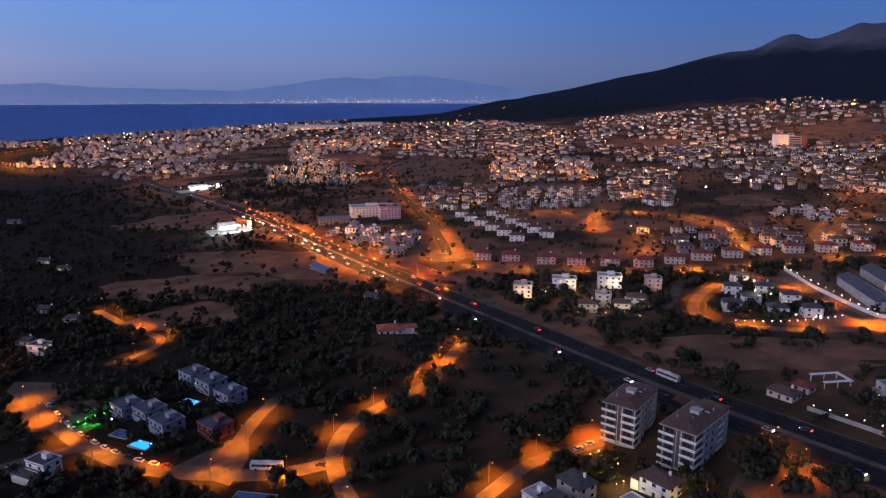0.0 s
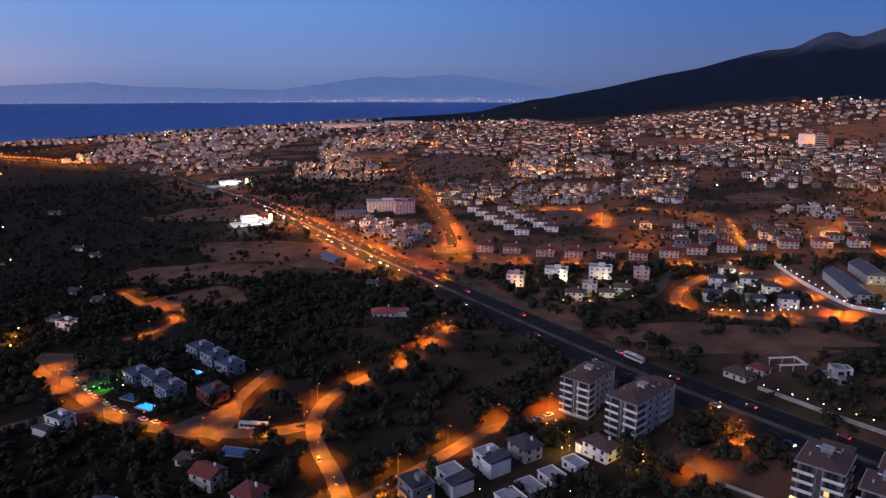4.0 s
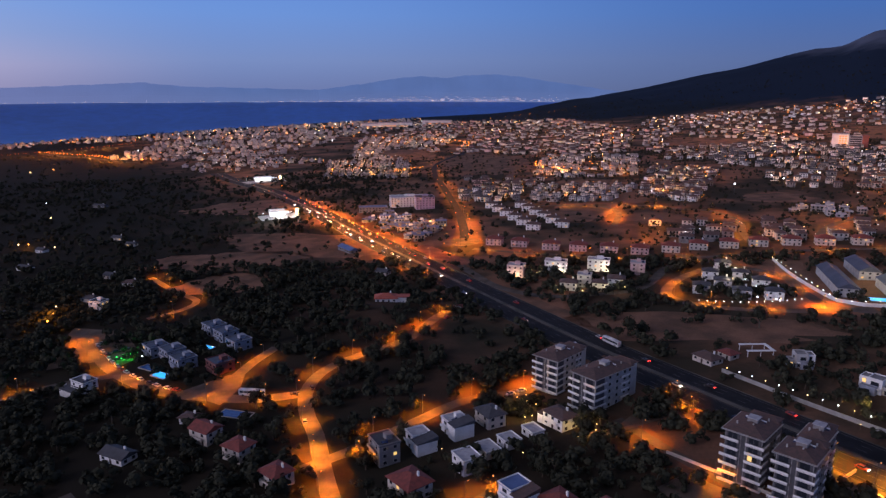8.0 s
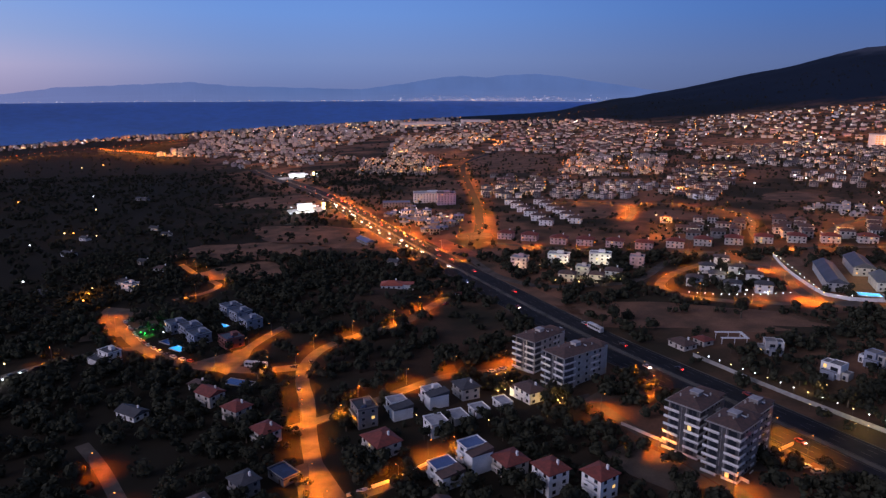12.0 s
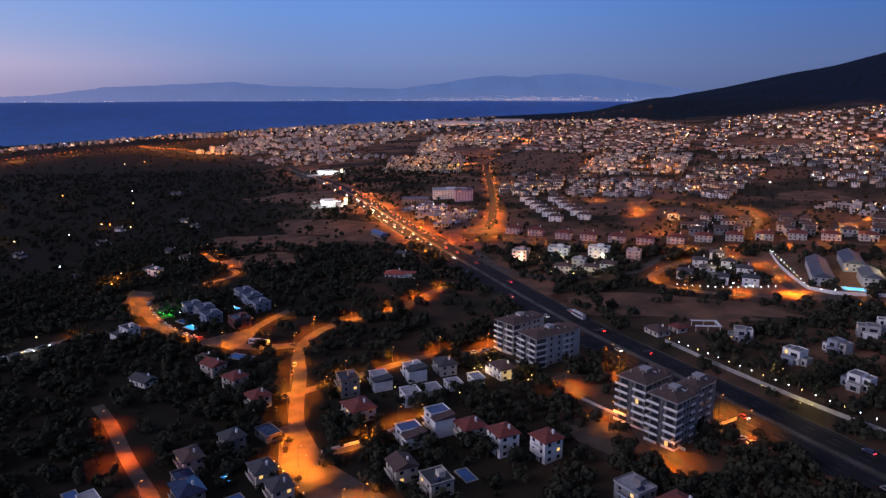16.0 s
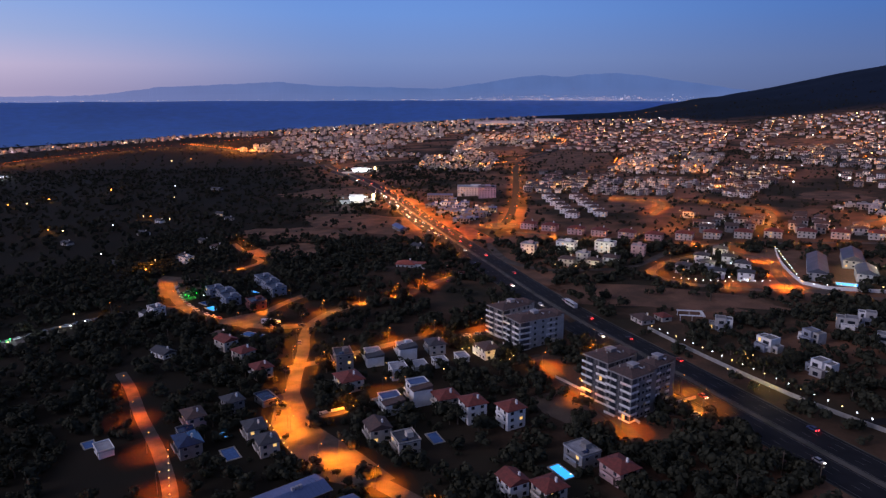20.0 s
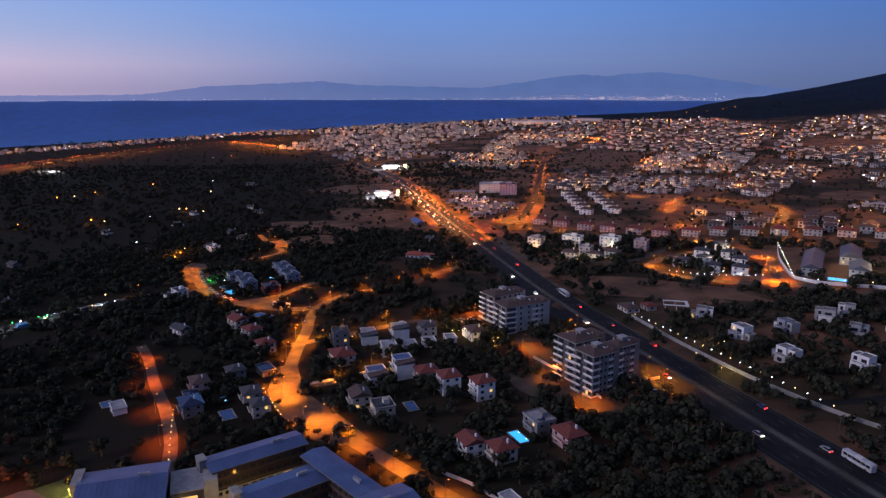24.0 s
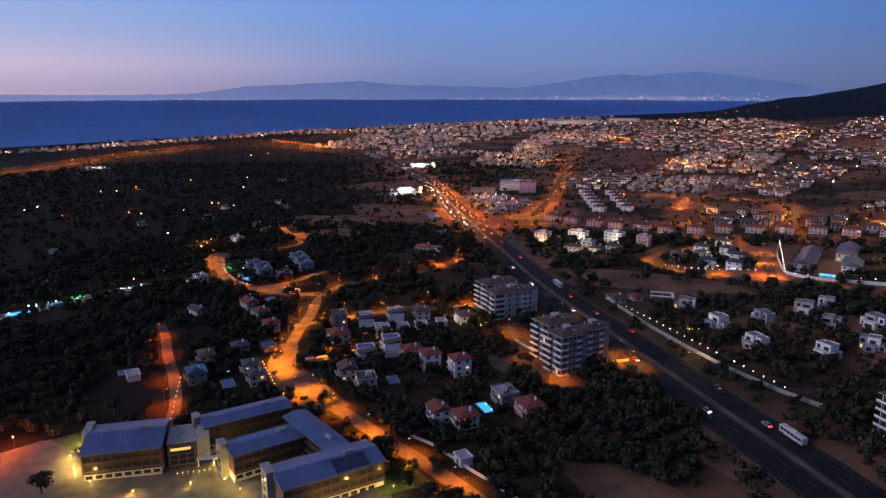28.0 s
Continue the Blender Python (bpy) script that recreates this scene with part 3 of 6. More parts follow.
def house(x, y, yaw, w, d, floors, roof, wall, top, label, category="house", group="", balcony=True, lit=0.05, sides=(0, 1, 3), wing=None, wing_roof=None, chimney=True, far=False):
    """A dwelling: walls, roof, windows on the sides that show, balcony, door, chimney."""
    o = thing("house" if category == "house" else category.replace(" ", "_"), x, y, yaw, label, category, group)
    w, d = 0.92 * w, 0.92 * d
    if yaw < -30:
        sides = tuple(k for k in sides if k != 3)
    if not far:
        PLACED.append((x, y, max(w, d) * 0.5))
    st = 2.75
    h = floors * st
    body = [(-w / 2, w / 2, -d / 2, d / 2, -1.0, h)]
    if wing:
        wx0, wx1, wy0, wy1, wh = wing
        body.append((wx0, wx1, wy0, wy1, -1.0, wh))
    boxes("wall", wall, o, *body)
    bm = bmesh.new()
    if roof == "hip":
        hip(bm, w, d, h + 0.12, min(w, d) * 0.24, 0.7)
    elif roof == "gable":
        hip(bm, w, d, h + 0.12, min(w, d) * 0.26, 0.55, True)
    else:
        box(bm, -w / 2 - 0.25, w / 2 + 0.25, -d / 2 - 0.25, d / 2 + 0.25, h + 0.003, h + 0.25)
    part("roof", bm, top, o)
    if wing:
        bm = bmesh.new()
        v = box(bm, wing[0] - 0.3, wing[1] + 0.3, wing[2] - 0.3, wing[3] + 0.3, wing[4] + 0.003, wing[4] + 0.25)
        if wing_roof:
            for q in (v[6], v[7]):
                q.co.z += 1.3
        part("wing_roof", bm, wing_roof or top, o)
    if roof == "flat":
        p, q = w / 2 + 0.25, d / 2 + 0.25
        for dims in ((-p, p, -q, -q + 0.22, h + 0.253, h + 0.75), (-p, p, q - 0.22, q, h + 0.253, h + 0.75), (-p, -p + 0.22, -q + 0.223, q - 0.223, h + 0.253, h + 0.75), (p - 0.22, p, -q + 0.223, q - 0.223, h + 0.253, h + 0.75)):
            boxes("parapet", wall, o, dims)
        if chimney:
            boxes("stair_head", wall, o, (-w * 0.1, w * 0.2, 0, d * 0.3, h + 0.253, h + 2.3))
            boxes("water_heater", M_SOLAR, o, (w * 0.25, w * 0.4, -d * 0.3, -d * 0.08, h + 0.6, h + 0.75), (w * 0.26, w * 0.39, -d * 0.08, -d * 0.02, h + 0.253, h + 1.3))
    elif chimney:
        boxes("chimney", M_WHITE, o, (w * 0.18, w * 0.18 + 0.8, d * 0.12, d * 0.12 + 0.6, h + 0.5, h + min(w, d) * 0.24 + 1.0))
    for face in sides:
        length = w if face in (0, 2) else d
        n = max(1, int(length / 3.4))
        for f in range(floors):
            for k in range(n):
                c = -length / 2 + length * (k + 0.5) / n
                if face == 0 and f == 0 and k == n // 2:
                    boxes("door", M_BRICK, o, (c - 0.55, c + 0.55, -d / 2 - 0.07, -d / 2, 0, 2.1))
                    continue
                lt = rng.random() < lit
                ww = 1.5 if n > 1 else min(2.2, length * 0.5)
                if face in (0, 2):
                    window(o, c, -d / 2 if face == 0 else d / 2, f * st + 0.9, ww, 1.35, face, lt, y > 228)
                else:
                    window(o, w / 2 if face == 1 else -w / 2, c, f * st + 0.9, ww, 1.35, face, lt, y > 228)
    if balcony and floors > 1:
        for f in range(1, floors):
            b = boxes("balcony", wall, o, (-w * 0.32, w * 0.32, -d / 2 - 1.4, -d / 2 - 0.003, f * st - 0.12, f * st + 0.06))
            boxes("railing", wall, b, (-w * 0.32, w * 0.32, -d / 2 - 1.4, -d / 2 - 1.3, f * st + 0.063, f * st + 0.95))
    return o


def apartment_block(x, y, yaw, w, d, floors, wall, label, dark=True):
    """A block of flats: white balcony bands round the front corners, dark panels for shaded recesses, overhanging low
    roofs.
    """
    o = thing("apartment_block", x, y, yaw, label, "apartment block", "blocks of flats beside the highway")
    PLACED.append((x, y, max(w, d) * 0.62))
    h = floors * 3.05
    boxes("wall", wall, o, (-w / 2, w / 2, -d / 2, d / 2, -1.5, h), (-w * 0.3, w * 0.5, d / 2 - 0.5, d / 2 + 3.0, -1.5, h + 0.6))
    boxes("roof_slab", M_CONC, o, (-w / 2 - 1.1, w / 2 + 1.1, -d / 2 - 1.5, d / 2 + 0.6, h + 0.003, h + 0.14))
    bm = bmesh.new()
    hip(bm, w, d, h + 0.27, 1.7, 0.7)
    part("roof", bm, M_DTILE, o)
    bm = bmesh.new()
    hip(bm, w * 0.8, 4.6, h + 0.8, 0.9, 0.3, False, w * 0.1, d / 2 + 1.0)
    part("rear_roof", bm, M_DTILE, o)
    boxes("lift_head", wall, o, (-1.6, 1.6, -1.0, 2.2, h + 0.7, h + 3.0))
    boxes("lift_head_cover", M_FLAT, o, (-1.9, 1.9, -1.3, 2.5, h + 3.003, h + 3.15))
    for k in range(4):
        boxes("roof_vent", M_CONC, o, (-w * 0.34 + k * w * 0.2, -w * 0.34 + k * w * 0.2 + 0.45, (-0.26, 0.2, -0.18, 0.3)[k] * d, (-0.26, 0.2, -0.18, 0.3)[k] * d + 0.45, h + 0.4, h + 2.1))
    for k in range(2):
        tank = boxes("water_heater", M_SOLAR, o, (-w * 0.3 + k * w * 0.42, -w * 0.3 + k * w * 0.42 + 1.8, d * 0.12, d * 0.12 + 1.0, h + 1.2, h + 1.32))
        boxes("tank", M_WHITE, tank, (-w * 0.3 + k * w * 0.42, -w * 0.3 + k * w * 0.42 + 1.8, d * 0.12 + 1.003, d * 0.12 + 1.5, h + 1.1, h + 1.6))
    if dark:
        boxes("stair_glazing", M_DARK, o, (-w * 0.06, w * 0.05, -d / 2 - 0.12, -d / 2, 0.5, h - 0.4))
    for f in range(floors):
        z = f * 3.05
        for x0, x1 in ((-w / 2 - 1.0, -w * 0.09), (w * 0.09, w / 2 + 1.0)):
            s = boxes("balcony", M_CONC, o, (x0, x1, -d / 2 - 1.5, -d / 2 - 0.003, z - 0.1, z + 0.1))
            boxes("parapet", M_WHITE, s, (x0, x1, -d / 2 - 1.5, -d / 2 - 1.38, z - 0.22, z + 0.78))
            boxes("handrail", M_POLE, s, (x0, x1, -d / 2 - 1.46, -d / 2 - 1.42, z + 0.95, z + 1.0))
            xi = (max(x0, -w / 2 + 0.3), min(x1, w / 2 - 0.3))
            g = boxes("balcony_door", M_DARK, o, (xi[0], xi[1], -d / 2 - 0.06, -d / 2, z + 0.11, z + 2.55))
            for k in (0.3, 0.64):
                xc = xi[0] + (xi[1] - xi[0]) * k
                boxes("pane", M_LIT if rng.random() < 0.02 else M_GLASS, g, (xc - 0.7, xc + 0.7, -d / 2 - 0.09, -d / 2 - 0.062, z + 0.15, z + 2.3))
        for sx in (1,):
            for k in (-0.12, 0.08, 0.28, 0.42):
                window(o, sx * w / 2, k * d, z + 0.9, 1.4, 1.4, 1 if sx > 0 else 3, rng.random() < 0.02)
            for y0, y1 in ((-d * 0.5 - 1.376, -d * 0.24), (d * 0.14, d * 0.36)):
                out = 1.0 if y0 < -d * 0.4 else 1.2
                x0, x1 = sorted((sx * (w / 2 + out), sx * (w / 2 + 0.003)))
                s = boxes("side_balcony", M_CONC, o, (x0, x1, max(y0, -d * 0.5), y1, z - 0.1, z + 0.1))
                xa = (x1 - 0.12, x1) if sx > 0 else (x0, x0 + 0.12)
                boxes("parapet", M_WHITE, s, (xa[0], xa[1], y0, y1, z - 0.22, z + 0.78))
                if y0 < -d * 0.4:
                    # flat dark panel on the wall stands in for the balcony's inner shade
                    boxes("recess_shade", M_DARK, s, (*sorted((sx * w / 2, sx * (w / 2 + 0.05))), -d * 0.48, -d * 0.26, z + 0.11, z + 2.5))
    return o


def pool(x, y, yaw, w, d, lit, label):
    o = thing("swimming_pool", x, y, yaw, label, "swimming pool")
    PLACED.append((x, y, max(w, d) * 0.6))
    z = 0.35
    boxes("coping", M_CONC, o, (-w / 2 - 0.5, w / 2 + 0.5, -d / 2 - 0.5, -d / 2, -0.6, z), (-w / 2 - 0.5, w / 2 + 0.5, d / 2, d / 2 + 0.5, -0.6, z), (-w / 2 - 0.5, -w / 2, -d / 2, d / 2, -0.6, z), (w / 2, w / 2 + 0.5, -d / 2, d / 2, -0.6, z))
    boxes("water", M_BLUEP if lit else M_WATER, o, (-w / 2, w / 2, -d / 2, d / 2, -0.6, z - 0.1))
    if lit:
        for s in (-1, 1):
            bm = bmesh.new()
            ball(bm, s * w * 0.3, d * 0.42, z - 0.02, 0.16)
            part("pool_light", bm, M_COOL, o)
    return o


def crown_arrays(seed, lobes, leaves, size, leaf):
    """Uneven clumps round a few limbs, clad in leaf sprays that lie along their outsides."""
    r = random.Random(seed)
    spots = [(Vector((r.uniform(-0.55, 0.55), r.uniform(-0.55, 0.55), r.uniform(-0.25, 0.4))) * size, r.uniform(0.34, 0.6) * size) for _ in range(lobes)]
    co, fa = [], []
    for c, rad in spots:
        bm = bmesh.new()
        bmesh.ops.create_icosphere(bm, subdivisions=1, radius=rad * 0.66)
        bm.verts.index_update()
        k = len(co)
        for v in bm.verts:
            q = c + v.co * r.uniform(0.75, 1.2)
            co.append((q.x, q.y, q.z))
        fa += [tuple(v.index + k for v in f.verts) for f in bm.faces]
        bm.free()
    for _ in range(leaves):
        c, rad = r.choice(spots)
        out = Vector((r.gauss(0, 1), r.gauss(0, 1), r.gauss(0.15, 0.8))).normalized()
        a = out.cross(Vector((r.uniform(-1, 1), r.uniform(-1, 1), r.uniform(-1, 1)))).normalized()
        b = (out.cross(a) + out * r.uniform(-1.1, 1.1)).normalized()
        s = size * leaf * r.uniform(0.6, 1.3)
        c = c + out * rad * r.uniform(0.6, 1.12)
        k = len(co)
        co += [tuple(c - a * s), tuple(c + b * s * 0.7), tuple(c + a * s), tuple(c - b * s * 0.7)]
        fa.append((k, k + 1, k + 2, k + 3))
    return co, fa


def crown_mesh(name, seed, n, size):
    co, fa = crown_arrays(seed, 8, n, size, 0.115)
    me = bpy.data.meshes.new(name)
    me.from_pydata(co, [], fa)
    me.polygons.foreach_set("use_smooth", [True] * len(fa))
    me.materials.append(M_LEAF)
    return me


def trunk_mesh(name, seed):
    r = random.Random(seed)
    bm = bmesh.new()
    rod(bm, 0, 0, -0.4, 2.4, 0.28, 0.16, 6)
    for k in range(4):
        a = k * 1.57 + r.uniform(-0.4, 0.4)
        m = Matrix.Translation((0, 0, 2.1)) @ Matrix.Rotation(a, 4, "Z") @ Matrix.Rotation(0.7, 4, "Y") @ Matrix.Translation((0, 0, 0.9))
        bmesh.ops.create_cone(bm, cap_ends=True, segments=5, radius1=0.12, radius2=0.04, depth=1.8, matrix=m)
    return mesh_of(name, bm, M_BARK)


CROWNS = [crown_mesh("crown", s, 470, 2.6) for s in range(4)]
TRUNKS = [trunk_mesh("trunk", s) for s in range(2)]


def tree(x, y, scale, group="olive and pine trees on the slope"):
    k = rng.randrange(4)
    o = thing("tree", x, y, rng.uniform(0, 360), "dark broad-crowned olive tree on dry ground", "tree", group)
    o.scale = (scale, scale, scale * rng.uniform(0.8, 1.05))
    t = new("trunk", TRUNKS[k % 2])
    t.parent = o
    c = new("crown", CROWNS[k])
    c.parent = o
    c.location = (0, 0, 3.4)
    return o


def lamp_prototype():
    o = new("street_lamp")
    tagged(o, "tall galvanised street lamp with an orange sodium bulb", "street lamp", "street lamps along the lanes")
    bm = bmesh.new()
    rod(bm, 0, 0, -0.3, 8.6, 0.11, 0.06)
    part("pole", bm, M_POLE, o)
    boxes("arm", M_POLE, o, (-0.04, 1.3, -0.04, 0.04, 8.5, 8.58))
    boxes("lamp_head", M_POLE, o, (0.9, 1.7, -0.16, 0.16, 8.583, 8.7))
    bm = bmesh.new()
    ball(bm, 1.3, 0, 8.4, 0.2, 8, 6)
    part("bulb", bm, M_SODIUM, o, "glowing orange bulb")
    o.location = (0, 0, -500)
    return o


LAMP_LIGHT = bpy.data.lights.new("sodium", "SPOT")
LAMP_LIGHT.spot_size, LAMP_LIGHT.spot_blend = radians(130), 0.9
LAMP_LIGHT.energy, LAMP_LIGHT.color, LAMP_LIGHT.shadow_soft_size = 36000 * DIM, (1.0, 0.22, 0.007), 0.25
FAR_LIGHT = LAMP_LIGHT.copy()
FAR_LIGHT.energy = 42000 * DIM
STREET_LIGHT = LAMP_LIGHT.copy()
STREET_LIGHT.energy, STREET_LIGHT.spot_size, STREET_LIGHT.color = 42000 * DIM, radians(150), (1.0, 0.27, 0.025)
LAMPS = []


def street_lamp(x, y, yaw, light=LAMP_LIGHT):
    if LAMPS:
        o = copy_thing(LAMPS[0], pose(x, y, slope(x, y), 0, 0, yaw))
    else:
        o = lamp_prototype()
        o.matrix_world = pose(x, y, slope(x, y), 0, 0, yaw)
        LAMPS.append(o)
    if light:
        a = new("lamp_light", light)
        a.location = (x + 1.3 * math.cos(radians(yaw)), y + 1.3 * math.sin(radians(yaw)), slope(x, y) + 8.1)
    return o


def lamps_along(pts, gap, offset, start=0.0, light=LAMP_LIGHT):
    line = spline(pts, 1.0)
    run, nxt = 0.0, start
    for p, q in zip(line, line[1:]):
        run += (q - p).length
        if run >= nxt:
            d = (q - p).normalized()
            n = Vector((d.y, -d.x))
            s = q + n * offset
            street_lamp(s.x, s.y, math.degrees(math.atan2(-n.y * offset, -n.x * offset)), light)
            nxt += gap


def garden_lamp(x, y, tone=None, r=0.22, h=2.4):
    o = thing("garden_lamp", x, y, 0, "small post lamp with a glowing globe", "garden lamp", "garden and wall lamps")
    bm = bmesh.new()
    rod(bm, 0, 0, -0.2, h - r, 0.05, 0.04, 6)
    part("post", bm, M_POLE, o)
    bm = bmesh.new()
    ball(bm, 0, 0, h, r, 8, 6)
    part("globe", bm, tone or M_WARM, o, "glowing globe")
    return o


def car_prototype(paint, head, tail):
    o = new("car")
    bm = bmesh.new()
    v = box(bm, -2.15, 2.15, -0.87, 0.87, 0.32, 0.92)
    for q in v[4:]:
        q.co.y *= 0.93
        q.co.x *= 0.97
    part("body", bm, paint, o)
    bm = bmesh.new()
    v = box(bm, -1.6, 1.0, -0.8, 0.8, 0.923, 1.45)
    for q in v[4:]:
        q.co.y *= 0.8
        q.co.x = q.co.x * 0.72 - 0.1
    part("cabin", bm, M_GLASS, o)
    boxes("roof_panel", paint, o, (-1.2, 0.58, -0.62, 0.62, 1.452, 1.49))
    for x in (-1.35, 1.35):
        for y in (-0.8, 0.8):
            bm = bmesh.new()
            bmesh.ops.create_cone(bm, cap_ends=True, segments=12, radius1=0.33, radius2=0.33, depth=0.22, matrix=Matrix.Translation((x, y, 0.33)) @ Matrix.Rotation(math.pi / 2, 4, "X"))
            part("wheel", bm, M_TYRE, o)
    for y in (-0.6, 0.6):
        boxes("headlight", M_HEAD if head else M_WHITE, o, (2.13, 2.2, y - 0.16, y + 0.16, 0.6, 0.76))
        boxes("tail_light", M_RED if tail else M_MAROON, o, (-2.2, -2.13, y - 0.16, y + 0.16, 0.62, 0.8))
    return o


CARS = {}
PAINT_WORDS = ("white", "silver", "black", "red", "blue")


def car(x, y, yaw, colour, lights=False, where="parked beside the lane"):
    key = (colour, lights)
    z = slope(x, y) + 0.08
    if key in CARS:
        o = copy_thing(CARS[key], pose(x, y, z, 0, 0, yaw))
    else:
        o = CARS[key] = car_prototype(M_CAR[colour], lights, lights)
        o.matrix_world = pose(x, y, z, 0, 0, yaw)
    return tagged(o, PAINT_WORDS[colour] + " small saloon car " + where, "car", "cars on the roads" if lights else "parked cars")


def coach(x, y, yaw, label):
    o = thing("coach", x, y, yaw, label, "coach", z=slope(x, y) + 0.08)
    bm = bmesh.new()
    box(bm, -6, 6, -1.25, 1.25, 0.45, 3.2)
    bmesh.ops.bevel(bm, geom=bm.edges[:], offset=0.18, segments=2, affect="EDGES")
    part("body", bm, M_CAR[0], o)
    for s in (-1, 1):
        for k in range(6):
            x0 = -5.4 + k * 1.8
            boxes("side_window", M_GLASS, o, (x0, x0 + 1.6, s * 1.27 - 0.015, s * 1.27 + 0.015, 1.7, 2.7))
    boxes("windscreen", M_GLASS, o, (5.99, 6.03, -1.05, 1.05, 1.3, 2.8))
    for wx in (-3.8, 3.9):
        for s in (-1, 1):
            bm = bmesh.new()
            bmesh.ops.create_cone(bm, cap_ends=True, segments=14, radius1=0.5, radius2=0.5, depth=0.3, matrix=Matrix.Translation((wx, s * 1.15, 0.5)) @ Matrix.Rotation(math.pi / 2, 4, "X"))
            part("wheel", bm, M_TYRE, o)
    boxes("roof_unit", M_WHITE, o, (-1.5, 1.0, -0.8, 0.8, 3.2, 3.45))
    return o


def garden_wall(name, pts, h, label, material=None):
    bm = bmesh.new()
    strip_bm(bm, pts, -0.15, 0.15, -0.4, h, 8.0)
    return tagged(new(name, mesh_of(name, bm, material or M_CONC)), label, "garden wall")

# ---- apartment blocks by the highway ----
apartment_block(77, 253, -38, 12, 20, 5, M_CREAM, "five-storey cream apartment block with white balconies beside the highway")
apartment_block(94, 230, -45, 12, 25, 5, M_GREYL, "five-storey grey apartment block with white balconies and dark roof")
apartment_block(136, 171, -38, 12, 15, 6, M_GREYW, "six-storey taupe apartment tower with white balcony bands")
apartment_block(145.5, 155, -38, 11, 12, 6, M_GREYW, "six-storey taupe apartment tower with wrapped white balconies")
apartment_block(155.0, 166.5, -38, 7, 10, 6, M_GREYW, "rear six-storey taupe apartment tower over the car park")

# ---- the school with its blue sheet roofs ----


def school_wing(x, y, yaw, w, d, h, label, floors=3, panel=True, skylight=False):
    """A school wing: brown upper walls over a cream base, recessed bands of windows, standing-seam roof, end stair."""
    o = thing("school_wing", x, y, yaw, label, "school building", "wings of the school")
    PLACED.append((x, y, max(w, d) * 0.6))
    boxes("wall", M_BRICK, o, (-w / 2, w / 2, -d / 2, d / 2, -1.2, h - 0.7))
    boxes("base_band", M_CREAM, o, (-w / 2 - 0.08, w / 2 + 0.08, -d / 2 - 0.08, d / 2 + 0.08, -1.2, 2.6))
    for f in range(1, floors):
        boxes("floor_band", M_TERRA, o, (-w / 2 - 0.1, w / 2 + 0.1, -d / 2 - 0.1, d / 2 + 0.1, f * (h - 1) / floors + 0.05, f * (h - 1) / floors + 0.4))
    for sx in (-1, 1):
        boxes("end_wall", M_TERRA, o, (*sorted((sx * (w / 2 + 0.003), sx * (w / 2 + 0.25))), -d / 2 - 0.25, d / 2 + 0.25, 2.65, h - 0.6))
    bm = bmesh.new()
    hip(bm, w, d, h - 0.5, d * 0.12, 0.8, True)
    part("roof", bm, M_METAL, o)
    for s in (-1, 1):
        boxes("gutter", M_GREYW, o, (-w / 2 - 0.8, w / 2 + 0.8, *sorted((s * (d / 2 + 0.803), s * (d / 2 + 0.98))), h - 0.62, h - 0.42))
    n = int(w / 3)
    for f in range(floors):
        for k in range(n):
            c = -w / 2 + w * (k + 0.5) / n
            for face in (0, 2):
                g = window(o, c, (-d / 2 - 0.08 if f == 0 else -d / 2) if face == 0 else (d / 2 + 0.08 if f == 0 else d / 2), f * (h - 1) / floors + 0.75, w / n * 0.74, 1.5, face, f == 0 and rng.random() < 0.06, True)
                if face == 2:
                    continue
                y0 = (-1 if face == 0 else 1) * (d / 2 + (0.17 if f == 0 else 0.09))
                boxes("mullion", M_DARK, g, (c - 0.05, c + 0.05, y0 - 0.02, y0 + 0.02, f * (h - 1) / floors + 0.85, f * (h - 1) / floors + 2.2))
    for k in range(3):
        boxes("roof_unit", M_FLAT, o, (w * 0.18 + k * 1.3, w * 0.18 + k * 1.3 + 0.9, -0.5, 0.5, h + d * 0.12 - 0.6, h + d * 0.12 + 0.5))
    for k in range(int(w / 1.6)):
        c = -w / 2 + 0.8 + k * 1.6
        seam = bmesh.new()
        for s in (-1, 1):
            v = box(seam, c - 0.03, c + 0.03, min(0, s * (d / 2 + 0.75)), max(0, s * (d / 2 + 0.75)), 0, 0.06)
            for q in v:
                q.co.z += h - 0.42 + (d * 0.12 - 0.08) * (1 - abs(q.co.y) / (d / 2 + 0.8))
        part("roof_seam", seam, M_METAL, o)
    if skylight:
        bm = bmesh.new()
        for q in box(bm, w * 0.02, w * 0.36, -d / 2 - 0.1, -1.2, 0, 0.07):
            q.co.z += h - 0.40 + (d * 0.12 - 0.08) * (1 - abs(q.co.y) / (d / 2 + 0.8))
        part("skylight", bm, M_SOLAR, o, "dark glazed skylight panel")
    if panel:
        boxes("stair_tower", M_GREYW, o, (-w / 2 - 2.8, -w / 2 - 0.253, d * 0.05, d * 0.5, -1.2, h + 1.4))
        boxes("tower_cap", M_CONC, o, (-w / 2 - 3.0, -w / 2 - 0.053, d * 0.05 - 0.2, d * 0.5 + 0.2, h + 1.403, h + 1.6))
        for f in range(floors):
            boxes("stair_window", M_GLASS, o, (-w / 2 - 2.86, -w / 2 - 2.803, d * 0.2, d * 0.36, f * 3.2 + 1.0, f * 3.2 + 2.6))
    return o


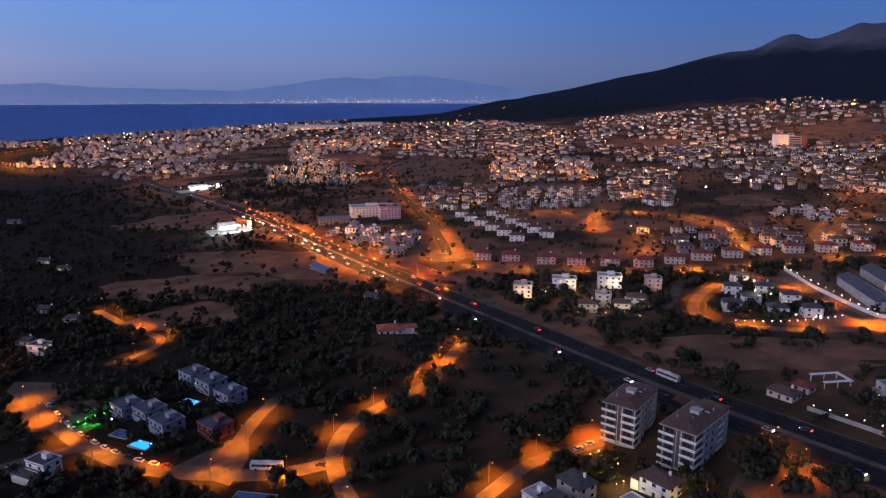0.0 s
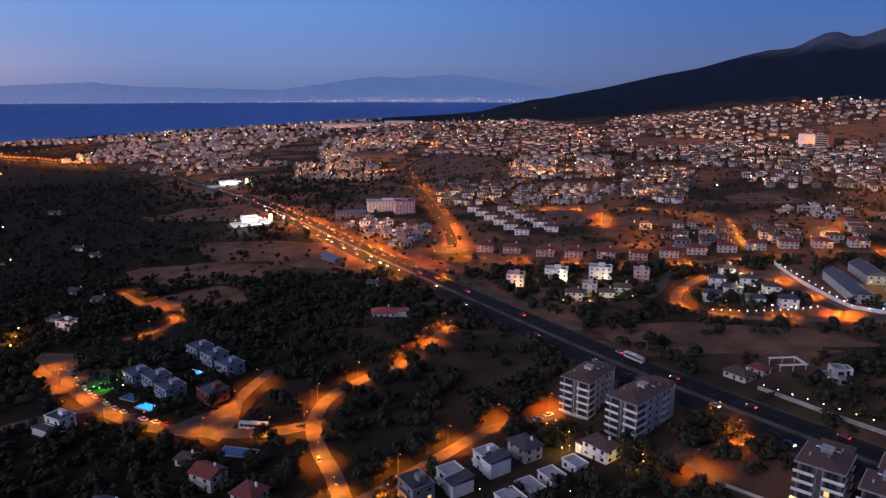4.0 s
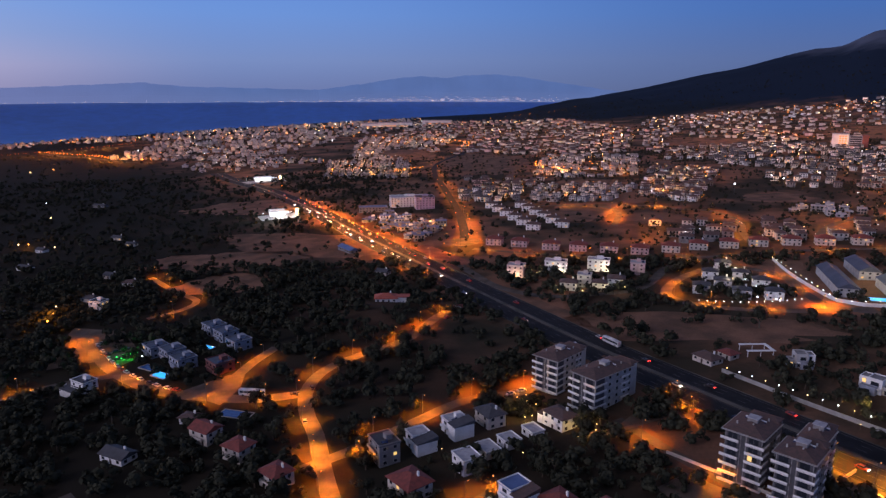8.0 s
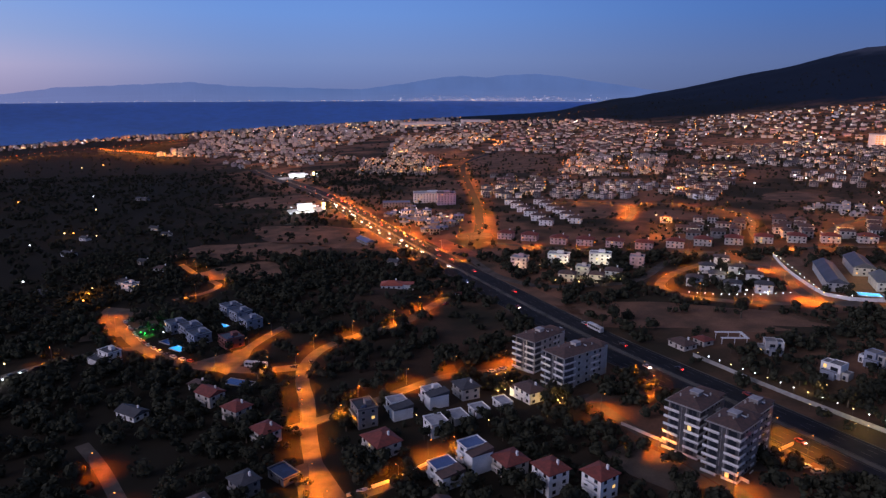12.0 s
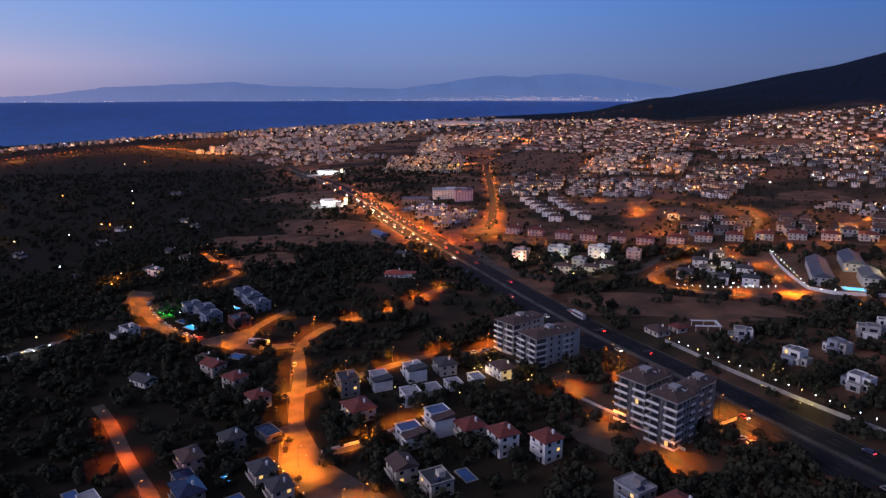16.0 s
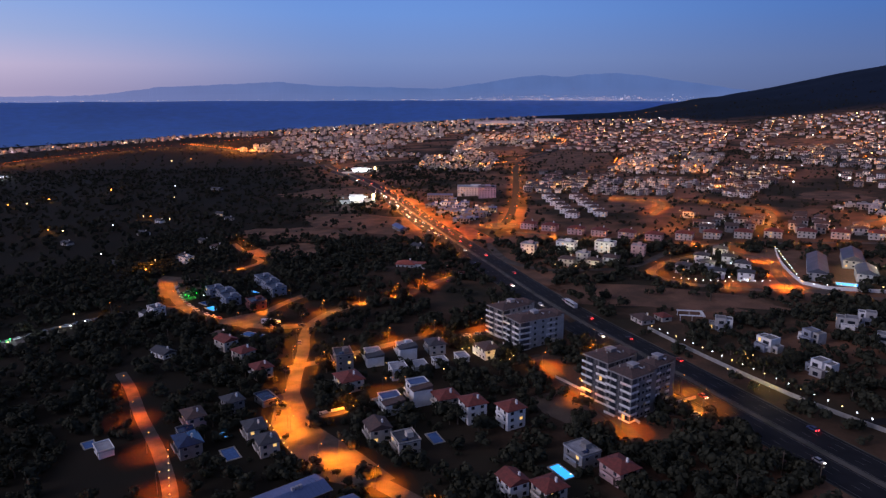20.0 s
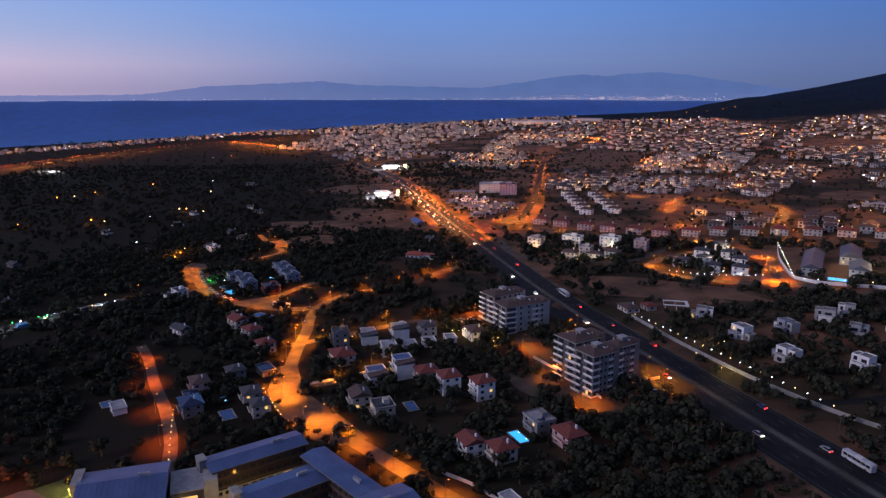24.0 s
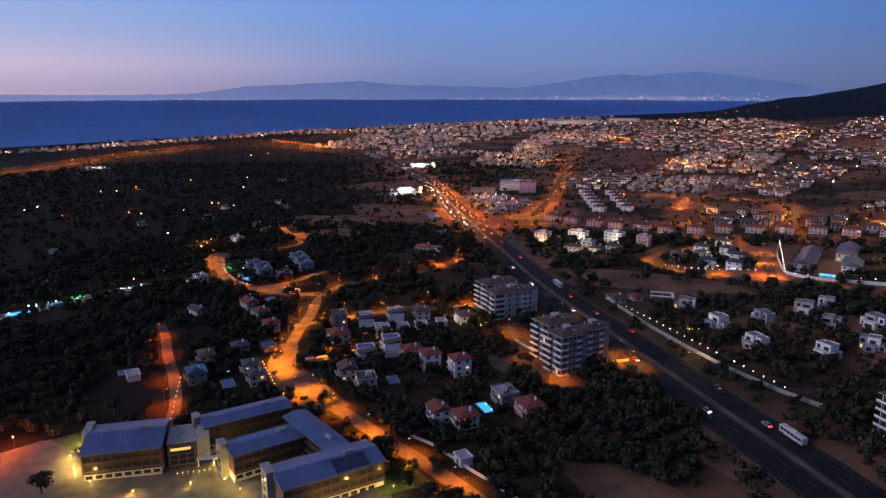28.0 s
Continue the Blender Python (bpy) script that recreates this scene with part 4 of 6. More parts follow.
school_wing(15, 22, 37, 25.5, 22, 11.0, "broad school wing with a blue sheet-metal roof and brown walls")
school_wing(43, 54, 55, 33, 10, 11.0, "narrow school wing with a blue sheet-metal roof")
school_wing(64, 39, 57, 26, 11, 10.5, "middle school wing with a blue roof and lit ground floor")
school_wing(80, 49, -28, 36, 8, 10.2, "connecting school wing with roof machinery", panel=False)
school_wing(97, 29, 54, 34, 15, 10.5, "school wing with a blue roof and a dark skylight panel", skylight=True)
PLACED.extend(((-26, 362, 15), (-22, 352, 10), (155, 268, 14), (172, 282, 14), (12, 118, 9), (30, 103, 10), (50, 92, 9), (166, 172, 13), (118, 154, 7), (-26, 10, 13), (-214, 132, 9), (-206, 152, 9), (-197, 172, 9), (-188, 196, 8), (45, 22, 14), (30, 6, 15), (62, 18, 12), (10, 2, 10), (76, 10, 12)))
o = thing("entrance_block", 30, 34, 40, "glazed school entrance block with lit windows", "entrance block")
boxes("wall", M_TERRA, o, (-5, 5, -7, 7, -1.2, 9.0))
boxes("glazed_bay", M_DARK, o, (-4.6, 4.6, -7.1, -7.003, 0.2, 8.6))
boxes("lit_strip", M_LIT, o, (-4.0, 3.0, -7.2, -7.103, 6.2, 7.2))
boxes("side_tower", M_GREYL, o, (5.003, 9.5, -5, 3, -1.2, 10.6))
boxes("roof", M_FLAT, o, (-5.2, 5.2, -7.2, 7.2, 9.003, 9.3))
for f in range(3):
    for k in range(3):
        boxes("pane", M_GLASS, o, (-4.2 + k * 2.9, -1.7 + k * 2.9, -7.16, -7.105, 0.8 + f * 2.0, 2.4 + f * 2.0))
o = thing("entrance_canopy", 45, 33, 31, "white flat canopy over the school entrance walk", "canopy")
boxes("slab", M_WHITE, o, (-5.8, 5.8, -1.3, 1.3, 3.0, 3.3))
for sx in (-5.5, 0, 5.5):
    boxes("post", M_WHITE, o, (sx - 0.15, sx + 0.15, -0.15, 0.15, -0.5, 2.997))

# ---- near houses ----
RED = "pale house with a red tiled hip roof among gardens"
FLATW = "white flat-roofed modern villa with parapets among gardens"
house(9, 178, -55, 11, 9, 3, "flat", M_GREYW, M_DARK, "tall dark three-storey house with white stair wall", lit=0.05)
house(20, 189, -55, 7, 8, 2, "flat", M_WHITE, M_FLAT, FLATW, wing=(3.6, 8.5, -4.5, 4, 5.0), wing_roof=M_DARK, chimney=False)
house(33, 201, -55, 7, 9, 2, "flat", M_WHITE, M_FLAT, FLATW, wing=(3.6, 8.6, -4.8, 4, 6.0), wing_roof=M_DARK)
house(47, 208, -55, 11, 9, 2, "hip", M_CREAM, M_DARK, "cream house with a dark hip roof", lit=0.05)
house(40, 172, -55, 9, 8, 2, "flat", M_WHITE, M_FLAT, FLATW, balcony=False, chimney=False)
house(47, 183, -55, 9, 7, 1, "flat", M_WHITE, M_FLAT, FLATW, chimney=False)
house(55, 190, -55, 8, 7, 1, "flat", M_WHITE, M_FLAT, FLATW, chimney=False)
house(64, 198, -55, 8, 6, 1, "flat", M_WHITE, M_FLAT, FLATW, chimney=False)
house(75, 207, -50, 12, 9, 2, "hip", M_WHITE, M_DTILE, "white house with a dark maroon roof", wing=(-9, -6.003, -4, 3, 3.2))
house(22, 156, -45, 13, 11, 2, "hip", M_CREAM, M_TILE, RED)
house(57, 150, -50, 7, 9, 3, "flat", M_WHITE, M_METAL, "tall white villa with a blue-grey roof and dark wing", wing=(3.6, 7.5, -4.6, 4, 7.6), wing_roof=M_DTILE, chimney=False)
house(48, 140, -50, 7, 9, 2, "flat", M_WHITE, M_METAL, "white villa with a blue-grey roof and dark wing", wing=(3.6, 8, -4.6, 4, 5.0), wing_roof=M_DTILE, chimney=False)
house(71, 146, -50, 10, 10, 2, "hip", M_CREAM, M_TILE, RED)
house(85, 137, -50, 10, 9, 3, "hip", M_WHITE, M_TILE, "tall white house with a red tiled hip roof")
house(101, 135, -45, 9, 9, 3, "hip", M_WHITE, M_TILE, "tall white house with a red tiled hip roof")
house(53, 114, -50, 9.5, 9, 2, "gable", M_CREAM, M_DTILE, "cream gabled house with arched balconies")
house(67, 107, -50, 10, 9, 2, "flat", M_CREAM, M_DARK, "dark-roofed stepped villa with a roof terrace")
house(111, 88, -45, 9, 8, 2, "gable", M_WHITE, M_TILE, "white gabled house with a red tiled roof")
house(131, 112, -45, 11, 9, 2, "flat", M_GREYW, M_FLAT, "grey flat-roofed villa beside a lit pool")
house(144, 104, -45, 11, 9, 2, "hip", M_PINK, M_TILE, "pink house with a red tiled roof")
house(123, 87, -45, 9, 9, 2, "hip", M_CREAM, M_TILE, RED)
pool(125, 104, -45, 9, 4, True, "lit blue swimming pool behind a villa")
pool(75, 118, -50, 8, 4, False, "dark blue swimming pool in a garden")
house(-94, 175, -20, 13, 8, 1, "gable", M_WHITE, M_DARK, "low white cottage with a dark gabled roof")
house(-80, 206, -10, 8, 6, 1, "hip", M_WHITE, M_DTILE, "small white lodge beside a pool")
pool(-63, 213, -10, 14, 6, False, "large blue swimming pool beside the road")
house(-66, 191, -25, 11, 9, 2, "gable", M_CREAM, M_TILE, "house with a red gabled roof and white gable bands")
house(-47, 178, -25, 10, 9, 2, "hip", M_CREAM, M_TILE, RED)
house(-26, 160, -35, 10, 9, 2, "hip", M_CREAM, M_TILE, RED)
house(-148, 237, -25, 11, 8, 2, "flat", M_WHITE, M_DARK, "white modern house with a dark roof and framed gables", wing=(-6, 8, -9, -4.2, 3.2))
house(-46, 80, -35, 9, 6, 1, "flat", M_WHITE, M_FLAT, "low white flat-roofed shed", chimney=False, sides=(0,))
pool(-57, 84, -35, 6, 4, False, "small dark blue pool")
house(-26, 108, -40, 11, 8, 2, "hip", M_PINK, M_DTILE, "dusky pink house with dark roof")
house(-14, 88, -40, 12, 9, 2, "hip", M_GREYW, M_SOLAR, "dark house with solar panels on its roof")
house(-22, 98, -40, 10, 7, 1, "flat", M_GREYW, M_SOLAR, "low house roofed with solar panels", chimney=False)
pool(-9, 102, -40, 4, 3, True, "small bright lit pool")
pool(3, 90, -40, 9, 5, False, "blue pool in a garden")
house(5, 104, -45, 10, 8, 2, "hip", M_CREAM, M_DARK, "house with dark hip roof behind a lit hedge")
house(16, 95, -45, 9, 8, 2, "hip", M_CREAM, M_DARK, "house with dark hip roof behind a lit hedge")
house(-8, 134, -35, 11, 7, 1, "flat", M_GREYW, M_SOLAR, "low house with roof solar panels", chimney=False)
house(-18, 124, -35, 9, 8, 2, "hip", M_GREYW, M_DARK, "dark house with shuttered windows in a garden")
house(133, 60, -40, 6, 5, 1, "flat", M_WHITE, M_FLAT, "small white hut by the lane", chimney=False, sides=(0,))

# villas with pools above the coach road
for x, y in ((-119, 318), (-107, 307), (-94, 293), (-137, 284), (-125, 279), (-113, 267), (-91, 262)):
    house(x, y, -40, 12, 11, 2, "flat", M_BLUEG if (x, y) != (-91, 262) else M_MAROON, M_SLATE, "grey two-tone modern villa with a flat roof terrace", group="villas above the coach road")
pool(-119, 255, -25, 9, 5, True, "lit blue swimming pool")
pool(-131, 265, -25, 9, 5, False, "dark blue swimming pool")
pool(-113, 294, -25, 8, 4, True, "lit turquoise swimming pool")
house(-26, 368, 10, 15, 11, 1, "hip", M_WHITE, M_TILEB, "bungalow with a red hip roof among trees", wing=(5, 15, -4, 3, 3.2))
house(-233, 426, 0, 12, 8, 1, "hip", M_WHITE, M_DTILE, "white farmhouse with tiled roof")
house(-223, 368, -10, 11, 8, 2, "flat", M_WHITE, M_DARK, "white house at the edge of scrub")
house(-315, 569, 0, 10, 7, 1, "gable", M_CREAM, M_DARK, "small farmhouse among trees")
house(-43, 446, -20, 10, 8, 1, "gable", M_CREAM, M_DARK, "small house with a dark roof among trees")
house(-90, 529, -50, 26, 9, 1, "gable", M_GREYW, M_METAL, "long shed with a sheet-metal roof", category="shed", chimney=False)

def villa(x, y, yaw):
    """A white villa of stepped cubes: dark flat roofs, framed terraces, deep openings."""
    o = thing("villa", x, y, yaw, "white villa of stepped cubes with dark flat roofs", "villa", "white villas over the highway")
    PLACED.append((x, y, 7.0))
    k = rng.uniform(0.72, 0.95)
    o.rotation_euler.z += rng.uniform(-0.4, 0.4)
    m = rng.choice((-1, 1))
    blocks = ((-4.6, 2.2, -4.2, 3.8, 6.2), (2.203, 6.6, -2.6, 4.4, 5.6), (-8.2, -4.603, -3.0, 2.4, 3.2), (-2.8, 4.4, -7.2, -4.203, 3.1))
    for x0, x1, y0, y1, h in blocks:
        x0, x1 = sorted((m * x0 * k, m * x1 * k))
        wall = rng.choice((M_WHITE, M_GREYL, M_BLUEG))
        body = boxes("wall", wall, o, (x0, x1, y0 * k, y1 * k, -1.2, h))
        boxes("roof", M_GREYW, body, (x0 + 0.25, x1 - 0.25, y0 * k + 0.25, y1 * k - 0.25, h + 0.003, h + 0.12))
        boxes("parapet", wall, body, (x0, x1, y0 * k, y0 * k + 0.22, h + 0.003, h + 0.5), (x0, x1, y1 * k - 0.22, y1 * k, h + 0.003, h + 0.5), (x0, x0 + 0.22, y0 * k + 0.223, y1 * k - 0.223, h + 0.003, h + 0.5), (x1 - 0.22, x1, y0 * k + 0.223, y1 * k - 0.223, h + 0.003, h + 0.5))
        for f in range(2 if h > 5 else 1):
            wide = (x1 - x0) * rng.uniform(0.35, 0.7)
            c = (x0 + x1) / 2 + rng.uniform(-0.5, 0.5)
            window(o, c, y0 * k, 0.35 + f * 2.9, wide, 2.0, 0, rng.random() < 0.05)
            for s, fx in ((3, x0),):
                window(o, fx, (y0 + y1) / 2 * k, 0.7 + f * 2.9, 1.5, 1.5, s, rng.random() < 0.05)
    boxes("pergola", M_WHITE, o, (*sorted((m * -4.4 * k, m * 0.5 * k)), -6.6 * k, -4.203 * k - 0.4, 2.75, 2.9))
    return o


# white villas over the highway
for x, y, yw in ((209, 240, 35), (231, 254, 30), (253, 279, 30), (265, 290, 28), (263, 254, 35), (227, 212, 30), (258, 209, 30), (278, 225, 35), (190, 268, 35), (285, 262, 30), (300, 240, 30), (296, 205, 30)):
    villa(x, y, yw - 60)
house(149, 273, -55, 12, 9, 1, "hip", M_CREAM, M_DTILE, "roadside restaurant with brown roof", category="restaurant")
house(160, 278, -55, 8, 7, 1, "hip", M_CREAM, M_TILE, "restaurant annex with a red tent roof", category="restaurant", chimney=False)
o = thing("pergola", 175, 283, 8, "white u-shaped pergola roof on posts beside the restaurant", "pergola")
boxes("roof", M_WHITE, o, (-7, 7, 4.4, 6, 2.8, 3.1), (5.4, 7, -4.5, 4.397, 2.8, 3.1), (-7, 5.397, -4.5, -2.9, 2.8, 3.1))
for x, y in ((-6.4, 5.2), (0, 5.2), (6.2, 5.2), (6.2, -3.7), (0, -3.7), (-6.4, -3.7)):
    boxes("post", M_WHITE, o, (x - 0.12, x + 0.12, y - 0.12, y + 0.12, -0.6, 2.797))
apartment_block(278, 130, -50, 14, 16, 5, M_CREAM, "cream apartment block over the highway with white balconies")

# houses between highway and red row
for x, y, w, d, f, wl_ in ((57, 437, 13, 11, 3, M_PINK), (86, 447, 17, 10, 3, M_WHITE), (117, 449, 17, 10, 3, M_WHITE), (143, 438, 11, 10, 3, M_PINK), (92, 400, 12, 9, 2, M_CREAM), (103, 408, 10, 9, 3, M_CREAM), (112, 398, 10, 9, 2, M_CREAM), (124, 408, 12, 10, 2, M_WHITE)):
    house(x, y, -10, w, d, f, "hip" if f == 2 else "flat", wl_, M_FLAT if f == 3 else M_DTILE, "pale block of flats with balconies above the highway", group="blocks between the highway and the red row", lit=0.05)
for x, y in ((86, 522), (108, 515), (132, 508), (155, 500), (38, 545), (60, 536), (180, 505), (203, 512), (228, 516), (252, 520), (278, 522), (303, 520), (330, 518)):
    house(x, y, -12, 15, 11, 2, "hip", M_PINK if x < 160 else M_CREAM, M_TILE, "pink house with a red tiled hip roof, one of a row", group="row of red-roofed houses", lit=0.05)
for x, y in ((204, 447), (189, 423), (208, 420), (175, 390), (196, 377), (215, 400), (214, 374), (191, 400)):
    house(x, y, -10, 11, 9, 2, "hip", M_WHITE, M_DARK, "white villa with a low dark roof in a lit estate", group="white villas in the loop road", lit=0.08)

# walled compound of long halls
for x, y, yw, w, d in ((262, 402, 80, 62, 13), (290, 430, 80, 40, 14), (288, 386, 80, 26, 13)):
    house(x, y, yw, w, d, 2, "gable", M_GREYL, M_SLATE, "long pale hall with a blue-grey sheet roof", category="hall", balcony=False, chimney=False, lit=0.08)
pool(274, 368, -8, 14, 7, True, "lit blue pool beside the hall")
garden_wall("garden_wall", ((246, 470), (243, 420), (247, 366), (258, 356), (300, 350), (345, 345)), 2.2, "white wall round the compound", M_WHITE)
garden_wall("garden_wall", HIGHWAY_WALL, 1.8, "pale concrete wall with post lamps by the highway")
garden_wall("garden_wall", ((100, 73), (117, 68), (137, 56), (155, 46), (176, 30)), 1.2, "white wall beside the school lane", M_WHITE)
garden_wall("garden_wall", ((146, 153), (160, 164), (172, 174)), 1.3, "pale wall before the earth car park", M_CREAM)
garden_wall("garden_wall", ((112, 185), (126, 172), (140, 158), (150, 146)), 1.2, "pale wall beside the tower lane", M_CREAM)
garden_wall("garden_wall", ((18, 125), (30, 135), (42, 149)), 1.2, "white wall beside the side street", M_WHITE)

# ---- larger buildings further off ----
house(-75, 775, 15, 48, 24, 4, "flat", M_WHITE, M_FLAT, "large pale school building with a flat roof", category="school", lit=0.1, balcony=False)
house(-52, 752, 15, 24, 20, 5, "flat", M_LILAC, M_DTILE, "lilac school tower block with dark roof", category="school", lit=0.1, balcony=False)
house(-111, 738, 15, 36, 16, 2, "flat", M_GREYW, M_METAL, "grey warehouse with sheet roof", category="warehouse", lit=0, balcony=False, chimney=False)
o = thing("hospital", 668, 1322, -18, "tall pale hospital with orange lit bays and a red wing", "hospital")
PLACED.append((668, 1322, 34))
boxes("wall", M_WHITE, o, (-24, 2, -10, 10, -3, 25))
boxes("roof", M_FLAT, o, (-24.4, 2.4, -10.4, 10.4, 25.003, 25.8))
boxes("wing", M_BLUEG, o, (2.003, 24, -9, 9, -3, 22))
boxes("red_wing", M_MAROON, o, (24.003, 34, -10, 10, -3, 24))
for f in range(5):
    for k in range(3):
        boxes("lit_bay", M_BAY, o, (-14 + k * 4.6, -10.6 + k * 4.6, -10.15, -10.003, 3 + f * 4.2, 5.6 + f * 4.2))
    boxes("window_band", M_GLASS, o, (4, 23, -9.15, -9.003, 3 + f * 4, 5.2 + f * 4))
for x0, y0, w0 in ((-480, 3000, 150), (-300, 3060, 130), (-590, 3020, 90)):
    o = thing("store", x0, y0, 10, "long white store building lit along its front", "store")
    boxes("wall", M_WHITE, o, (-w0 / 2, w0 / 2, -25, 25, -6, 16))
    boxes("roof", M_FLAT, o, (-w0 / 2 - 1, w0 / 2 + 1, -26, 26, 16.003, 17.5))
    boxes("lit_front", M_BAY, o, (-w0 * 0.4, w0 * 0.4, -25.3, -25.003, 1, 5))


def forecourt(x, y, yaw, w, d, label):
    """A brightly lit canopy with pumps."""
    o = thing("petrol_station", x, y, yaw, label, "petrol station")
    PLACED.append((x, y, max(w, d) * 0.7))
    boxes("canopy", M_WHITE, o, (-w / 2, w / 2, -d / 2, d / 2, 5.4, 6.2))
    for sx in (-0.35, 0.0, 0.35):
        boxes("column", M_CONC, o, (sx * w - 0.3, sx * w + 0.3, -0.3, 0.3, -0.5, 5.397))
    for k in range(9):
        boxes("canopy_light", M_COOL, o, (-w * 0.46 + k * w * 0.11, -w * 0.46 + k * w * 0.11 + 1.4, -d / 2 - 0.08, -d / 2, 5.5, 6.1))
    boxes("shop", M_WHITE, o, (-w * 0.4, w * 0.4, d / 2 + 2, d / 2 + 10, -0.5, 7))
    boxes("shop_front", M_COOL, o, (-w * 0.36, w * 0.36, d / 2 + 1.9, d / 2 + 1.997, 0.6, 2.8))
    boxes("upper_windows", M_WARM, o, (-w * 0.3, w * 0.2, d / 2 + 1.9, d / 2 + 1.997, 4.2, 5.4))
    boxes("price_board", M_WARM, o, (w / 2 + 8, w / 2 + 12, -1, -0.5, 1.5, 9))
    boxes("board_post", M_CONC, o, (w / 2 + 9.6, w / 2 + 10.4, -0.95, -0.55, -0.6, 1.497))
    for k in range(6):
        ball_bm = bmesh.new()
        ball(ball_bm, -w * 0.9 + k * w * 0.36, -d / 2 - 6, 7.0, 0.5, 8, 6)
        post = bmesh.new()
        rod(post, -w * 0.9 + k * w * 0.36, -d / 2 - 6, -0.6, 6.6, 0.1, 0.08, 6)
        part("lamp_globe", ball_bm, M_COOL, part("lamp_post", post, M_POLE, o), "glowing white globe")
    ring = [(x + u * math.cos(radians(yaw)) - v * math.sin(radians(yaw)), y + u * math.sin(radians(yaw)) + v * math.cos(radians(yaw))) for u, v in ((-w, -d - 4), (w, -d - 4), (w, d + 8), (-w, d + 8))]
    patch("pavement_forecourt", ring, M_CONC, "pale concrete forecourt", "forecourt", 0.08)
    for k in (-0.75, 0.0, 0.75):
        a = bpy.data.lights.new("canopy_lamp", "POINT")
        a.energy, a.color, a.shadow_soft_size = 11000 * DIM, (0.93, 0.97, 1.0), 0.5
        c, s = math.cos(radians(yaw)), math.sin(radians(yaw))
        u, v = k * w, -d / 2 - 5
        new("canopy_lamp", a).location = (x + u * c - v * s, y + u * s + v * c, slope(x, y) + 8)


forecourt(-218, 716, 30, 22, 12, "brightly lit white petrol station by the highway")
forecourt(-368, 1074, 30, 34, 12, "brightly lit white showroom forecourt by the highway")

# open dry fields with few trees: centre, half-lengths, turn
FIELDS = ((150, 322, 80, 24, -8), (-130, 560, 95, 45, -20), (-62, 262, 16, 22, 0), (22, 322, 22, 26, 0), (232, 92, 40, 18, -52), (-190, 500, 70, 35, 0), (60, 370, 60, 14, -52), (-150, 345, 30, 25, 0), (225, 420, 12, 40, -20), (122, 695, 34, 58, -12), (-5, 1270, 78, 190, 10), (352, 755, 42, 34, -10), (300, 1170, 34, 22, 0), (158, 935, 45, 42, 0), (245, 448, 16, 34, -15), (-190, 1500, 60, 160, 20), (470, 1560, 90, 120, 0), (900, 1500, 120, 200, -20), (-270, 790, 95, 60, -10), (-160, 425, 36, 30, 20), (30, 300, 26, 34, 30), (192, 58, 46, 13, -38), (-200, 130, 45, 18, 25))


def in_field(x, y):
    for fx, fy, a, b, t in FIELDS:
        c, s = math.cos(radians(t)), math.sin(radians(t))
        u, v = (x - fx) * c + (y - fy) * s, (y - fy) * c - (x - fx) * s
        if (u / a) ** 2 + (v / b) ** 2 < 1:
            return True
    return False

# ---- street lamps ----
lamps_along(LANE_W, 27, 3.6, 6)
lamps_along(COACH_ROAD, 27, -4.8, 18)
lamps_along(BRANCH, 24, 4.2, 20)
lamps_along(UPPER, 30, 4.0, 14)
street_lamp(-178, 231, 140)
lamps_along(APT_LANE, 27, -3.8, 6)
lamps_along(SIDE_LANE, 26, 3.8, 22)
DIM_LIGHT = LAMP_LIGHT.copy()
DIM_LIGHT.energy = 24000 * DIM
lamps_along(TOWER_LANE, 34, 3.8, 18, DIM_LIGHT)
RED_LIGHT = LAMP_LIGHT.copy()
RED_LIGHT.color = (1.0, 0.12, 0.003)
RED_LIGHT.energy = 26000 * DIM
lamps_along(RED_LANE, 34, 4.0, 28, RED_LIGHT)
lamps_along(VILLA_ROAD, 32, -4.4, 10, FAR_LIGHT)
lamps_along(COMPOUND_ROAD, 36, 4.4, 20, FAR_LIGHT)
lamps_along(RED_ROW_ROAD, 40, 4.2, 10, STREET_LIGHT)
lamps_along(NORTH_ROAD[:4], 28, 5.6, 12, STREET_LIGHT)
lamps_along(NORTH_ROAD[3:6], 60, 5.6, 30, STREET_LIGHT)
lamps_along(FIELD_STREET, 34, 4.2, 8, STREET_LIGHT)
lamps_along(PARK_STREET, 34, 4.2, 8, STREET_LIGHT)
lamps_along(EAST_STREET, 36, 4.2, 8, STREET_LIGHT)
for k in range(4):
    street_lamp(8 + 15 * math.cos(k * 1.57), 556 + 15 * math.sin(k * 1.57), k * 90 + 180, FAR_LIGHT)
patch("pavement_roundabout", [(8 + 17 * math.cos(k * 0.524), 556 + 17 * math.sin(k * 0.524)) for k in range(12)], M_LANE, "lit roundabout at the foot of the avenue", "roundabout", 0.09)
lamps_along(HIGHWAY[5:10], 40, 14.5, 60, FAR_LIGHT)
lamps_along(HIGHWAY[5:10], 40, -15.5, 40, FAR_LIGHT)
for x, y in ((41, 150), (6, 118), (-1, 175), (14, 114), (46, 94)):
    street_lamp(x, y, 45)
for x, y in ((126, 230), (128, 214)):
    street_lamp(x, y, 120)
for x, y in ((174, 165), (166, 178)):
    street_lamp(x, y, 30, FAR_LIGHT)
for i in range(22):
    t = i / 21
    garden_lamp(154 + 84 * t, 259 - 101 * t, M_COOL if i % 3 else M_WARM, 0.24)

# ---- vehicles ----


def beside(pts, run, offset):
    """Place and heading at a run of metres along a line."""
    line = spline(pts, 2.0)
    done = 0.0
    for p, q in zip(line, line[1:]):
        done += (q - p).length
        if done >= run:
            break
    d = (q - p).normalized()
    return q.x + d.y * offset, q.y - d.x * offset, math.degrees(math.atan2(d.y, d.x))


